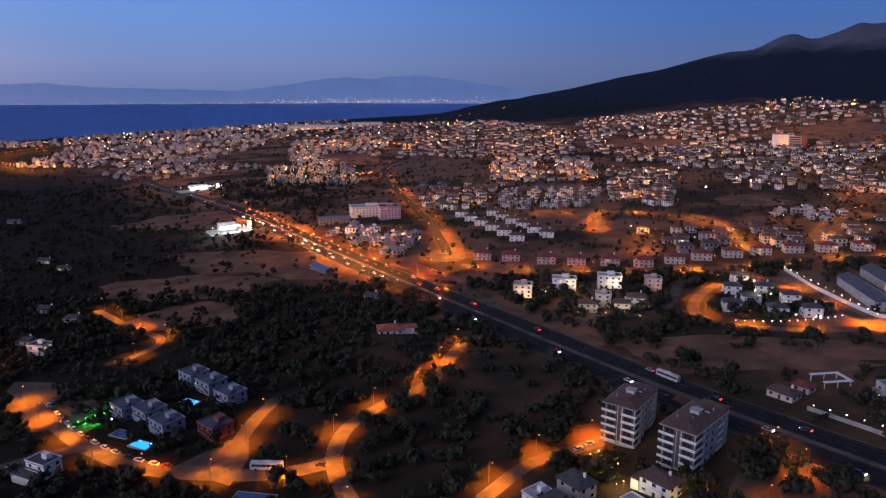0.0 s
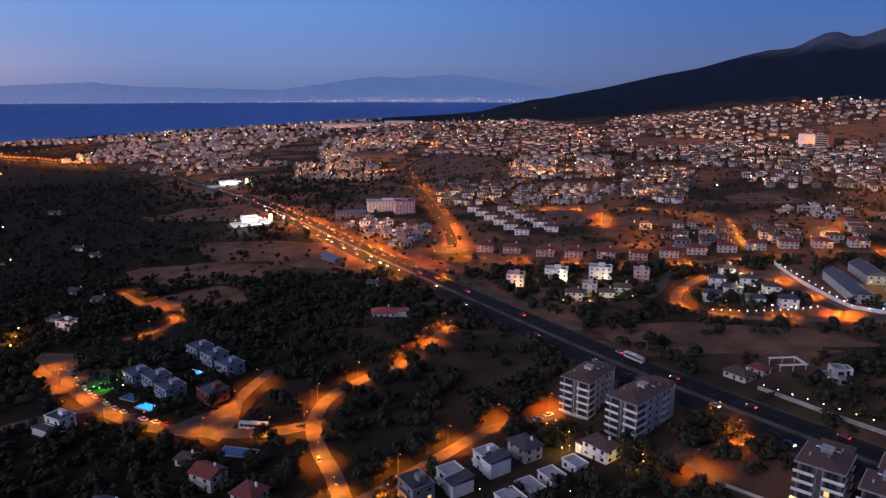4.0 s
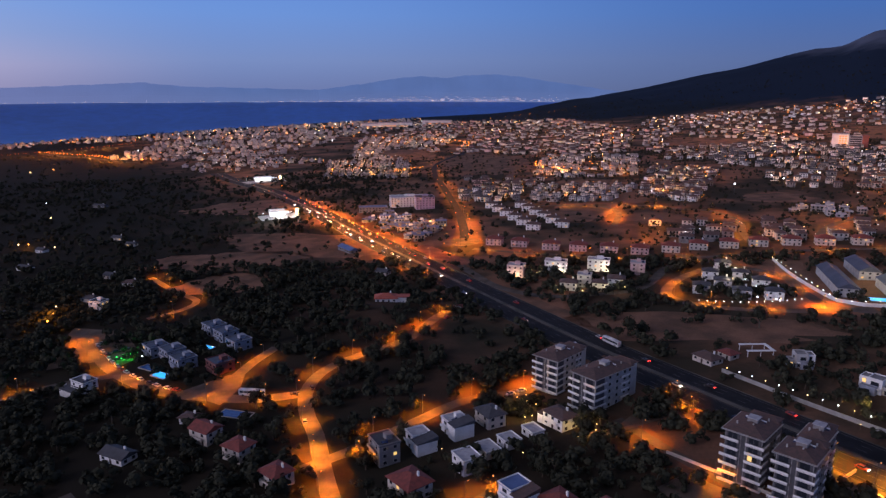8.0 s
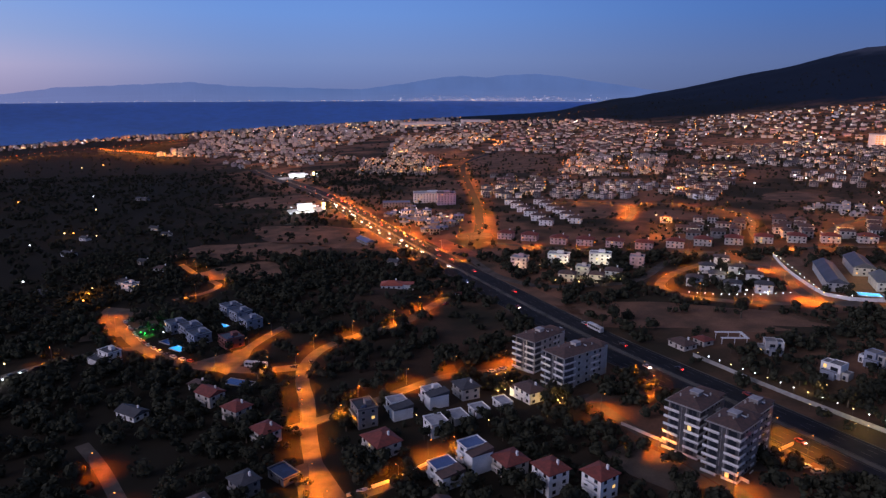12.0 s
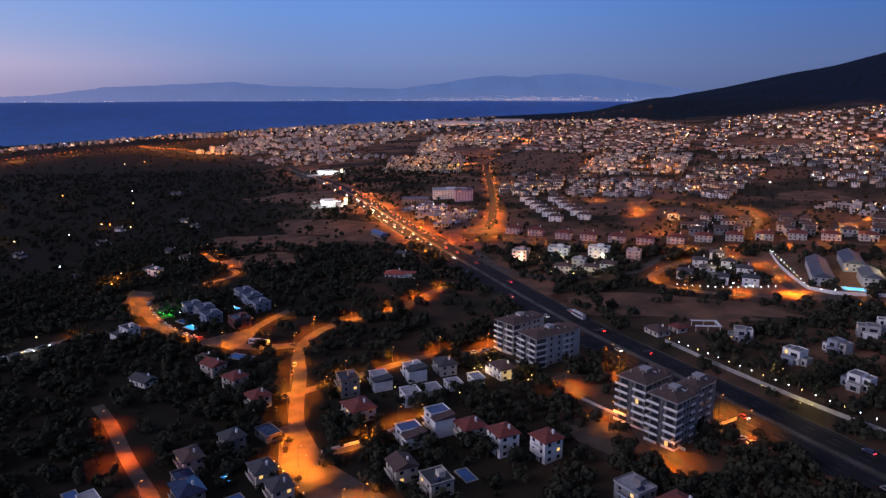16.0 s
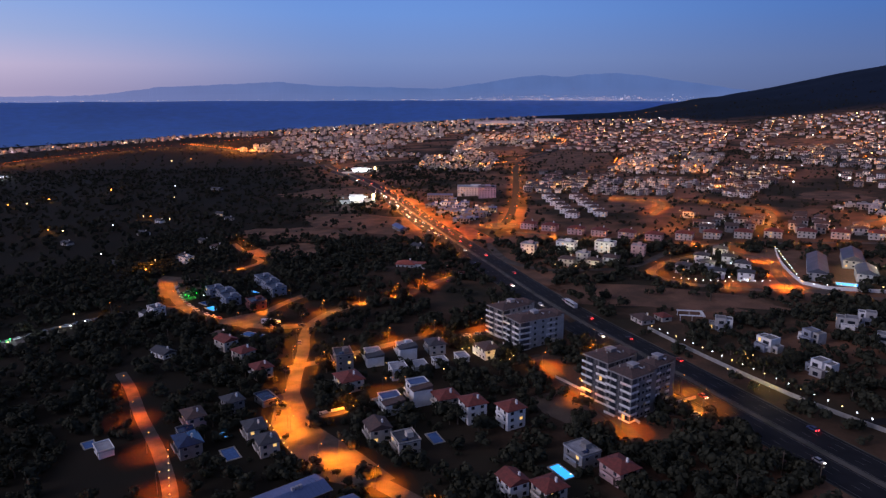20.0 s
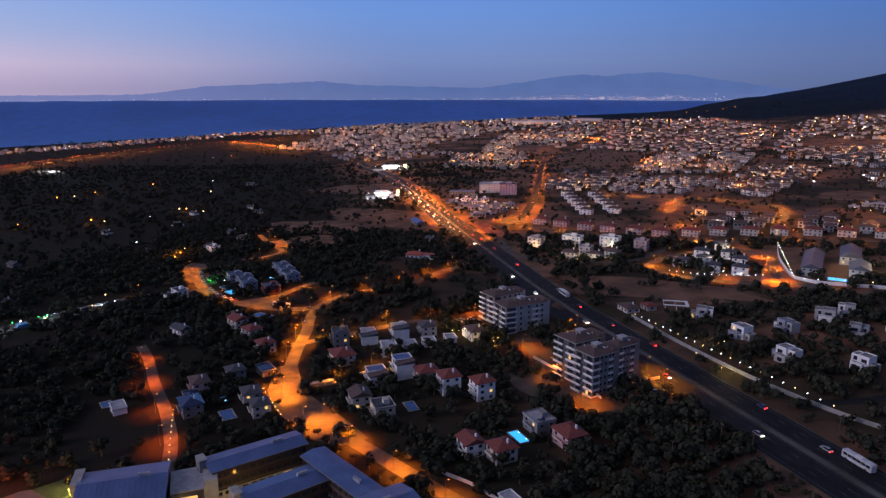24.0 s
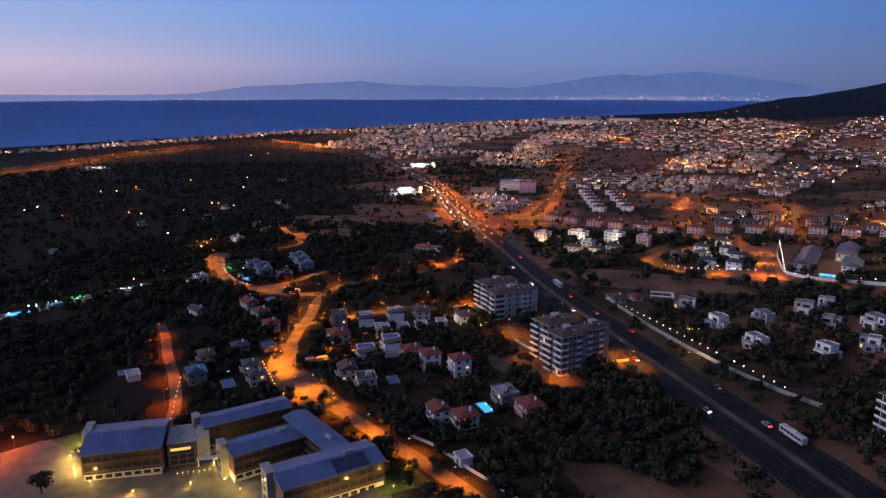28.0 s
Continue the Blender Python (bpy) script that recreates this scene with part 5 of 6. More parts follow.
r = random.Random(5)
for i in range(15):
    x, y, a = beside(COACH_ROAD, 66 + i * 7.2 + r.uniform(-0.8, 0.8), 2.9)
    car(x, y, a + r.uniform(-3, 3), r.choice((0, 0, 1, 2, 3)))
for i in range(16):
    x, y, a = beside(LANE_LEFT, 12 + i * 6.6 + r.uniform(-0.8, 0.8), -2.6)
    car(x, y, a + r.uniform(-3, 3), r.choice((0, 0, 1, 2)))
for x, y, a in ((-165, 283, 30), (-162, 287, 30), (-159, 291, 35), (-178, 300, 60), (171, 158, 20), (174, 155, 20), (168, 160, 200), (118, 228, 60), (121, 231, 60), (60, 247, 30), (55, 243, 35), (134, 62, 40), (-22, 98, 50), (-30, 206, 110), (-37, 240, 120), (-43, 233, 170), (16, 340, 70), (100, 64, -30)):
    car(x, y, a, r.choice((0, 1, 2, 3)))
for run, side, gap in ((60, 1, 52), (75, -1, 52)):
    s = run
    while s < 1250:
        jam = 600 < s < 1010
        lane = r.choice((3.6, 6.9, 10.2))
        x, y, a = beside(HIGHWAY, s, side * lane)
        car(x, y, a + (0 if side > 0 else 180), r.choice((0, 1, 2, 3, 4)), True, "driving on the highway")
        s += gap * (0.27 if jam else 1.0) * r.uniform(0.6, 1.5)
coach(-63, 232, 178, "white coach with dark windows parked beside the road")
x, y, a = beside(HIGHWAY, 195, 9.0)
coach(x, y, a, "white coach driving on the highway")
x, y, a = beside(HIGHWAY, 420, 9.0)
coach(x, y, a, "white coach driving on the highway")

# ---- town further off ----
for pts, half in ((COACH_ROAD, 8.5), (UPPER, 6.5), (BRANCH, 6.0), (LANE_W[3:10], 5.2), (APT_LANE, 4.8), (RED_LANE, 6.5), (TOWER_LANE, 6.0), (LANE_LEFT, 7.5), (HIGHWAY_WALL, 5.0), (VILLA_ROAD, 9.0), (COMPOUND_ROAD, 8.0)):
    ROAD_LINES.append((spline(pts, 4.0), half))
ROAD_PTS = np.array([(q.x, q.y, half) for line, half in ROAD_LINES for q in line])


def near_road(x, y, margin):
    return bool((np.hypot(ROAD_PTS[:, 0] - x, ROAD_PTS[:, 1] - y) < ROAD_PTS[:, 2] + margin).any())


def arrays(bm, mats):
    """The vertices, faces and material numbers of a small bmesh."""
    bm.verts.index_update()
    out = np.array([v.co[:] for v in bm.verts]), [[v.index for v in f.verts] for f in bm.faces], mats
    bm.free()
    return out


def far_house(r, size, floors, hipped, panes=True):
    """A small house: body, a lower wing or porch, a hipped or flat roof, window openings."""
    w, d, fl = size * r.uniform(0.8, 1.2), size * r.uniform(0.7, 0.95), r.choice(floors)
    h = fl * 2.8
    bm = bmesh.new()
    box(bm, -w / 2, w / 2, -d / 2, d / 2, -2.0, h)
    if r.random() < 0.6:
        box(bm, -w * 0.35, w * 0.1, -d / 2 - 2.2, -d / 2 + 0.01, -2.0, h - 2.8 if fl > 1 else 2.3)
    a = len(bm.faces)
    if hipped:
        hip(bm, w, d, h + 0.1, d * 0.24, 0.6, r.random() < 0.4)
    else:
        box(bm, -w / 2 - 0.2, w / 2 + 0.2, -d / 2 - 0.2, d / 2 + 0.2, h + 0.01, h + 0.4)
    b = len(bm.faces)
    mats = [0] * a + [2] * (b - a)
    if not hipped:
        box(bm, -w * 0.2, w * 0.15, 0, d * 0.3, h + 0.41, h + 2.2)
        mats += [0] * 6
    for f in range(fl if panes else 0):
        for c in (-0.3, 0.02, 0.32):
            t = r.uniform(0.6, 1.0)
            box(bm, c * w - t, c * w + t, -d / 2 - 0.06, -d / 2, f * 2.8 + 0.4, f * 2.8 + 2.2)
            mats += [4 if r.random() < 0.03 else 3] * 6
        for c in (-0.25, 0.25):
            box(bm, -w / 2 - 0.06, -w / 2, c * d - 0.8, c * d + 0.8, f * 2.8 + 0.6, f * 2.8 + 2.2)
            mats += [4 if r.random() < 0.03 else 3] * 6
    return arrays(bm, mats)


def gather(name, pieces, materials, label, category):
    co, fa, mi, k = [], [], [], 0
    for v, f, m in pieces:
        co.append(v)
        fa += [[i + k for i in q] for q in f]
        mi += m
        k += len(v)
    me = bpy.data.meshes.new(name)
    me.from_pydata(np.concatenate(co).tolist(), [], fa)
    for m in materials:
        me.materials.append(m)
    me.polygons.foreach_set("material_index", mi)
    return tagged(new(name, me), label, category, kind="stuff")


def placed(piece, x, y, z, yaw, scale=1.0):
    c, s = math.cos(radians(yaw)), math.sin(radians(yaw))
    v = piece[0] @ (np.array(((c, s, 0), (-s, c, 0), (0, 0, 1))) * scale) + np.array((x, y, z))
    return v, piece[1], piece[2]


def leafage(name, cos, lens, idx):
    """One mesh from the stacked vertices, face sizes and corner numbers of many crowns."""
    co, ln, ix = np.concatenate(cos), np.concatenate(lens), np.concatenate(idx)
    me = bpy.data.meshes.new(name)
    me.vertices.add(len(co))
    me.vertices.foreach_set("co", co.ravel())
    me.loops.add(len(ix))
    me.loops.foreach_set("vertex_index", ix)
    me.polygons.add(len(ln))
    me.polygons.foreach_set("loop_start", np.concatenate(((0,), np.cumsum(ln)[:-1])))
    me.polygons.foreach_set("use_smooth", [True] * len(ln))
    me.update(calc_edges=True)
    me.materials.append(M_LEAF)
    return tagged(new(name, me), "dark evergreen scrub and olive trees", "trees", kind="stuff")


SHRUBS = [(np.array(co), np.array([len(f) for f in fa]), np.array([i for f in fa for i in f])) for co, fa in (crown_arrays(70 + k, 2, 8, 2.4, 0.24) for k in range(5))]
bm = bmesh.new()
bmesh.ops.create_icosphere(bm, subdivisions=1, radius=1.0)
BULB = arrays(bm, [0] * 20)


def town(name, quad, gap_x, gap_y, turn, tones, label, drop=0.15, floors=(1, 2, 2), size=10.0, hipped=True, lamps=0.45, seed=1, pools=60, shine=1.0, green=1.0):
    """An estate of small houses in rows over a four-cornered plot, with gardens and street lamps."""
    r = random.Random(seed)
    q = [Vector(p) for p in quad]

    def at(u, v):
        return (q[0] * (1 - u) + q[1] * u) * (1 - v) + (q[3] * (1 - u) + q[2] * u) * v

    wide, deep = ((q[1] - q[0]).length + (q[2] - q[3]).length) / 2, ((q[3] - q[0]).length + (q[2] - q[1]).length) / 2
    nx, ny = max(1, int(wide / gap_x)), max(1, int(deep / gap_y))
    kinds = [far_house(r, size, floors, hipped, at(0.5, 0.5).length < 1400) for _ in range(12)]
    houses, bulbs, cos, lens, idx, base = [], [], [], [], [], 0
    for j in range(ny):
        for i in range(nx):
            p = at((i + 0.5 + r.uniform(-0.3, 0.3)) / nx, (j + 0.5 + r.uniform(-0.22, 0.22)) / ny)
            if near_road(p.x, p.y, 7) or in_field(p.x, p.y):
                continue
            if r.random() < lamps:
                x, y = p.x + gap_x * 0.5, p.y - gap_y * r.choice((0.4, 0.5, -0.5))
                v, f, m = placed(BULB, x, y, slope(x, y) + 5.5, 0, 0.18 + 0.00036 * p.length * r.choice((0.4, 0.5, 0.7, 1.3)))
                bulbs.append((v, f, [r.choice((0, 0, 0, 1, 1, 1, 2))] * 20))
            for _ in range(int(green * 1.6 + r.random())):
                x, y = p.x + gap_x * r.uniform(-0.6, 0.6), p.y - gap_y * r.uniform(0.25, 0.6)
                co, ln, ix = r.choice(SHRUBS)
                t = r.uniform(0.7, 1.8) * (0.8 + size * 0.03)
                cos.append(co * t + np.array((x, y, slope(x, y) + 1.2 * t)))
                lens.append(ln)
                idx.append(ix + base)
                base += len(co)
            if r.random() < drop or noise.noise((p.x / 90, p.y / 90, 4.4)) < -0.38:
                continue
            v, f, m = placed(r.choice(kinds), p.x, p.y, slope(p.x, p.y), turn + r.uniform(-8, 8) + (90 if r.random() < 0.25 else 0))
            wall = r.choice((0, 0, 1, 5, 6))
            houses.append((v, f, [wall if k == 0 else k for k in m]))
    gather(name, houses, (tones[0], tones[1], tones[2], M_GLASS, M_LIT, M_GREYL, M_GREYW), label, "houses")
    if bulbs:
        gather("estate_lamps", bulbs, (M_FARLAMP, M_FARWARM, M_FARCOOL), "orange street lamps among the houses", "street lamps")
    if cos:
        leafage("estate_trees", cos, lens, idx)
    mx, my = max(1, round(wide / pools)), max(1, round(deep / pools))
    lamp = bpy.data.lights.new("estate_lamp", "POINT")
    lamp.energy, lamp.color, lamp.shadow_soft_size = shine * DIM * 2.2 * pools * pools, (1.0, 0.30, 0.05), 0.5
    for j in range(my):
        for i in range(mx):
            p = at((i + 0.5 + r.uniform(-0.4, 0.4)) / mx, (round((j + 0.5) / my * ny) + r.uniform(-0.15, 0.15)) / ny)
            if r.random() < 0.8:
                new("estate_lamp", lamp).location = (p.x, p.y, slope(p.x, p.y) + 7 + pools * 0.03)


M_FARLAMP = glow("estate_sodium", (1.0, 0.24, 0.03), 5)
M_FARRED = glow("motorway_sodium", (1.0, 0.17, 0.02), 2.2)
M_FARWARM = glow("estate_warm", (1.0, 0.60, 0.26), 9)
M_FARCOOL = glow("estate_white", (0.9, 0.93, 1.0), 8)
WP, CP, GP = (M_WHITE, M_CREAM, M_DARK), (M_CREAM, M_PINK, M_DTILE), (M_GREYL, M_CREAM, M_DARK)
town("row_houses", ((-14, 780), (60, 780), (70, 890), (-22, 890)), 15, 26, -15, WP, "white terraced houses in rows on the slope", 0.05, seed=2, pools=43, shine=2.2)
town("low_estate", ((160, 535), (350, 530), (380, 620), (165, 620)), 17, 18, -10, (M_CREAM, M_GREYW, M_DTILE), "small houses with brown roofs in gardens", seed=3, shine=2.0)
town("diagonal_rows", ((205, 800), (255, 735), (375, 1055), (270, 1100)), 15, 20, 20, (M_WHITE, M_CREAM, M_DTILE), "white houses in diagonal rows on the hill", 0.1, seed=4, shine=1.6)
town("hill_rows", ((375, 1110), (560, 930), (800, 1200), (480, 1560)), 18, 30, -20, WP, "white villas in rows on the hillside", 0.12, seed=5, pools=64)
town("upper_town", ((300, 1340), (820, 1230), (1300, 2000), (420, 2100)), 26, 40, -20, (M_CREAM, M_PINK, M_DTILE), "dense pale houses on the upper slope", 0.38, size=13, seed=6, pools=86, shine=0.7)
town("top_town", ((420, 2150), (1340, 2050), (1280, 2460), (540, 2700)), 28, 44, -20, (M_WHITE, M_CREAM, M_DTILE), "houses along the foot of the mountain", 0.42, size=12, seed=7, pools=136, shine=0.6)
town("middle_estate", ((80, 1010), (230, 980), (290, 1300), (110, 1370)), 15, 22, -15, (M_WHITE, M_CREAM, M_GREYW), "low houses in dense lit rows", 0.08, seed=8, shine=1.4)
town("centre_north", ((-80, 1420), (280, 1380), (400, 2050), (-100, 2250)), 24, 38, -15, CP, "town houses with tiled roofs", 0.22, size=13, seed=9, pools=86)
town("white_estate", ((-270, 1090), (-120, 1050), (-150, 1300), (-340, 1370)), 15, 20, 10, GP, "white flat-roofed houses in a lit estate", 0.15, hipped=False, seed=10, shine=1.6)
town("roadside", ((-130, 620), (-30, 560), (-12, 640), (-90, 720)), 14, 16, 10, (M_GREYW, M_WHITE, M_METAL), "workshops and sheds beside the highway", 0.1, floors=(1, 1, 2), hipped=False, seed=11, pools=43, shine=2.6)
town("west_town", ((-1000, 1650), (-540, 1450), (-480, 2500), (-1300, 2600)), 30, 48, 5, GP, "pale town blocks towards the coast", 0.42, floors=(2, 2, 4), size=14, hipped=False, seed=12, pools=108, shine=0.6)
town("coast_town", ((-1700, 2550), (-500, 2520), (-480, 3900), (-1550, 3300)), 34, 50, 5, GP, "apartment blocks along the coast", 0.42, floors=(2, 3, 4), size=13, hipped=False, seed=13, pools=165, shine=0.5)
town("north_town", ((-460, 2300), (420, 2150), (240, 2840), (-470, 3400)), 34, 56, 5, CP, "houses of the far town", 0.25, floors=(1, 2, 3), size=14, seed=14, pools=158, shine=0.5)
town("south_estate", ((390, 560), (560, 540), (620, 760), (420, 800)), 18, 24, -15, CP, "houses with red roofs among trees", 0.15, seed=15, shine=1.6)
town("west_roadside", ((-700, 1420), (-520, 1180), (-340, 1400), (-470, 1500)), 24, 30, 10, GP, "workshops beside the highway", 0.3, hipped=False, seed=16, shine=1.1)

town("terrace_infill", ((75, 770), (160, 760), (235, 900), (75, 900)), 16, 24, -40, GP, "white terraces on the slope", 0.2, hipped=False, seed=17, shine=1.8)
town("school_estate", ((-5, 905), (75, 900), (105, 1000), (-25, 1020)), 16, 22, -10, CP, "houses beside the avenue", 0.2, seed=18, shine=1.9)
town("park_edge", ((385, 820), (620, 790), (560, 980), (380, 980)), 22, 34, -15, WP, "scattered villas on the hill", 0.3, seed=19)
town("east_slope", ((620, 560), (900, 560), (1300, 1100), (800, 1150)), 24, 34, -20, GP, "houses with dark roofs on the slope", 0.35, seed=20, pools=79)
town("east_upper", ((830, 1180), (1320, 1130), (1900, 1900), (1320, 1960)), 34, 50, -20, (M_GREYL, M_CREAM, M_DTILE), "houses high on the east slope", 0.42, size=13, seed=22, pools=108, shine=0.6)
town("avenue_west", ((-300, 1400), (-130, 1330), (-120, 2200), (-470, 2250)), 24, 34, 5, GP, "town houses west of the avenue", 0.2, size=12, hipped=False, seed=23, pools=86)

town("coast_strip", ((-2350, 1500), (-2080, 1600), (-1650, 2900), (-1950, 3000)), 36, 44, 10, GP, "low town along the shore", 0.2, floors=(2, 3, 4), size=12, hipped=False, lamps=0.5, seed=24, pools=187, shine=0.5)
town("grey_estate", ((309, 627), (381, 626), (432, 690), (350, 716)), 14, 17, -15, (M_GREYL, M_GREYW, M_FLAT), "grey flat-roofed houses with white lamps", 0.1, hipped=False, seed=25, pools=45, shine=1.3)
town("park_terrace", ((430, 774), (495, 756), (603, 936), (525, 935)), 16, 20, -20, CP, "pink houses with red roofs beside the park", 0.1, seed=26, pools=50, shine=1.6)
town("lone_row", ((319, 1205), (390, 1180), (475, 1440), (330, 1450)), 20, 40, -15, (M_WHITE, M_CREAM, M_DTILE), "white houses in a single row on the hill", 0.1, seed=27, pools=70, shine=0.8)
for i in range(6):
    u = i / 5
    for x, y in ((28 + 45 * u, 742 - 134 * u), (62 + 39 * u, 741 - 124 * u)):
        house(x, y, -12, 14, 10, 2, "hip", M_WHITE, M_DTILE, "white semi-detached house with brown roof, one of a row", group="rows of houses above the roundabout", lit=0.1)


def road_lights(pts, gap, offset, radius, every, power):
    """Small far-off lamps along a road, some of which light it."""
    line = spline(pts, 3.0)
    bulbs, run, nxt, k = [], 0.0, 10.0, 0
    lamp = bpy.data.lights.new("road_lamp", "POINT")
    lamp.energy, lamp.color, lamp.shadow_soft_size = power * DIM, (1.0, 0.27, 0.02), 0.4
    for p, q in zip(line, line[1:]):
        run += (q - p).length
        if run < nxt:
            continue
        nxt += gap
        k += 1
        d = (q - p).normalized()
        x, y = q.x + d.y * offset * (-1) ** k, q.y - d.x * offset * (-1) ** k
        bulbs.append(placed(BULB, x, y, slope(x, y) + 8, 0, radius))
        if k % every == 0:
            new("road_lamp", lamp).location = (x, y, slope(x, y) + 9)
    gather("road_lamps", bulbs, (M_FARRED if pts is COAST_ROAD else M_FARLAMP,), "orange lamps along a far road", "street lamps")


road_lights(COAST_ROAD, 11, 8, 0.7, 5, 70000)
road_lights(TOWN_BRANCH, 14, 7, 0.9, 4, 90000)
road_lights(HIGHWAY[9:], 45, 15, 0.6, 3, 9000)
road_lights(HIGHWAY[6:10], 22, 1, 0.55, 1, 16000)
road_lights(((95, 1200), (100, 1080), (183, 1035), (228, 1032)), 16, 4, 0.8, 2, 16000)
road_lights(((534, 1635), (623, 1640), (671, 1452)), 30, 4, 0.7, 2, 40000)
road_lights(((-155, 1105), (-104, 1149)), 9, 4, 0.9, 2, 14000)
road_lights(((-300, 1860), (-235, 1930), (-150, 1880), (-76, 1740), (-69, 1602)), 18, 5, 1.1, 3, 40000)
road_lights(NORTH_ROAD, 38, 6, 0.5, 50, 1000)
road_lights(RED_ROW_ROAD, 30, 5, 0.35, 50, 1000)
road_lights(((-72, 3198), (86, 3332), (194, 3345), (281, 3420), (360, 3537)), 45, 6, 1.2, 30, 1000)

# ---- dry fields ----
for k, (fx, fy, a, b, t) in enumerate(FIELDS):
    ring = []
    for i in range(64):
        g = 2 * math.pi * i / 64
        e = 1.0 + 0.28 * noise.noise((math.cos(g) * 1.6 + k * 7, math.sin(g) * 1.6, 0.5)) + 0.2 * noise.noise((math.cos(g) * 5 + k * 7, math.sin(g) * 5, 2.5))
        u, v = a * e * math.cos(g), b * e * math.sin(g)
        c, s = math.cos(radians(t)), math.sin(radians(t))
        ring.append((fx + u * c - v * s, fy + u * s + v * c))
    if fy > 420 or fy < 100 or k in (0, 6):
        patch("ground_field", ring, M_FIELD, "dry brown grass field", "field", 0.035)

# ---- trees ----


def free(x, y, margin=2.5):
    if near_road(x, y, margin):
        return False
    for hx, hy, r in PLACED:
        if (hx - x) ** 2 + (hy - y) ** 2 < (r + margin) ** 2:
            return False
    return True


def wooded(x, y):
    if in_field(x, y):
        return noise.noise((x / 9, y / 9, 5.5)) - 0.62
    return noise.noise((x / 60, y / 60, 3.1)) + 0.5 * noise.noise((x / 22, y / 22, 7.7)) + (0.25 if x < -150 else 0.12)


count = 0
r = random.Random(11)
while count < 220:
    x, y = r.uniform(-130, 330), r.uniform(20, 420)
    if y < 20 + 0.2 * (100 - x) or wooded(x, y) < -0.2 or not free(x, y, 1.8):
        continue
    tree(x, y, r.uniform(0.8, 1.6))
    count += 1

for x, y in ((50, 84), (57, 79), (64, 75), (72, 72), (80, 68), (86, 64), (92, 61), (99, 57), (106, 54), (124, 54)):
    tree(x, y, r.uniform(0.55, 0.95), "hedge trees beside the school lane")
for x, y in ((5, -6), (174, 141), (-12, 254), (-56, 219), (188, 320), (110, 336), (117, 309), (-30, 262), (-2, 290)):
    tree(x, y, r.uniform(1.5, 2.0))


def wood(name, n, x0, x1, y0, y1, cut, lobes, leaves, leaf, smin, smax, seed):
    """Many trees or shrubs in one mesh over a stretch of land, thinned out by fields, roads and houses."""
    r = random.Random(seed)
    kinds = [crown_arrays(seed * 10 + k, lobes, leaves, 2.6, leaf) for k in range(6)]
    kinds = [(np.array(co), np.array([len(f) for f in fa]), np.array([i for f in fa for i in f])) for co, fa in kinds]
    cos, lens, idx, base = [], [], [], 0
    made = tries = 0
    while made < n and tries < n * 12:
        tries += 1
        x, y = r.uniform(x0, x1), r.uniform(y0, y1)
        if wooded(x, y) < cut or not free(x, y, 1.0):
            continue
        co, ln, ix = r.choice(kinds)
        s, a = r.uniform(smin, smax), r.uniform(0, 6.28)
        rot = np.array(((math.cos(a), -math.sin(a), 0), (math.sin(a), math.cos(a), 0), (0, 0, r.uniform(0.7, 1.0)))) * s
        cos.append(co @ rot.T + np.array((x, y, slope(x, y) + 1.5 * s)))
        lens.append(ln)
        idx.append(ix + base)
        base += len(co)
        made += 1
    leafage(name, cos, lens, idx)


wood("near_scrub", 4700, -330, 360, 10, 480, -0.42, 3, 74, 0.19, 0.6, 2.4, 21)
wood("lane_grove", 150, 138, 208, 72, 132, -2.0, 3, 74, 0.19, 1.2, 2.4, 25)
wood("west_woods", 5400, -1300, -120, 60, 1150, -0.25, 2, 18, 0.27, 0.8, 2.7, 22)
wood("town_trees", 4600, -350, 900, 450, 1450, -0.6, 2, 16, 0.26, 0.6, 1.8, 23)
wood("far_trees", 3500, -2600, 1600, 1150, 3600, -0.5, 2, 8, 0.3, 1.2, 2.8, 24)


# ---- school grounds: lit yard, lawns, hedge lamps ----
def flood(x, y, h, power, colour, label="wall lamp lighting the school yard"):
    o = thing("yard_lamp", x, y, 0, label, "yard lamp", "lamps of the school yard")
    bm = bmesh.new()
    rod(bm, 0, 0, -0.3, h, 0.06, 0.05, 6)
    part("post", bm, M_POLE, o)
    bm = bmesh.new()
    ball(bm, 0, 0, h + 0.2, 0.2, 8, 6)
    part("globe", bm, M_WARM, o, "glowing globe")
    a = bpy.data.lights.new("yard_light", "POINT")
    a.energy, a.color, a.shadow_soft_size = power * DIM, colour, 0.3
    new("yard_light", a).location = (x, y, slope(x, y) + h + 0.7)


YELLOW = (1.0, 0.62, 0.12)
for x, y, p in ((34, 6, 2600), (48, 18, 2200), (58, 24, 3000), (68, 20, 2600), (82, 10, 2600), (-6, 14, 9000), (-12, 24, 6000), (3, 8, 8000), (16, 4, 3000), (112, 26, 3200), (104, 18, 3000), (46, 32, 1600), (52, 40, 1400), (118, 36, 2200)):
    flood(x, y, 1.5, 0.5 * p, YELLOW)
for i in range(7):
    garden_lamp(38 + 1.5 * i, 22 + 1.1 * i, M_WARM, 0.16, 1.2)
for x, y, p in ((-31, 2, 9000), (-36, 13, 6000)):
    flood(x, y, 4.0, p, (1.0, 0.11, 0.006), "low lamp with a red-orange glow by the school gate")
patch("pavement_court", ((14, -4), (34, 8), (56, 12), (64, -6), (44, -34), (16, -34)), M_COURT, "pinkish rubber play court in the school yard", "court", 0.07)
patch("ground_lawn", ((-27, 22), (-20, 34), (-8, 26), (-10, 18)), M_GRASS, "small lit lawn beside the school", "lawn", 0.06)
patch("ground_lawn", ((104, 46), (116, 54), (128, 44), (116, 32)), M_GRASS, "small lit lawn beside the school", "lawn", 0.06)
for i in range(9):
    garden_lamp(-20 + i * 3.4, 84 - i * 4.2)
for i in range(9):
    garden_lamp(5 + i * 3.2, 113 - i * 2.9)
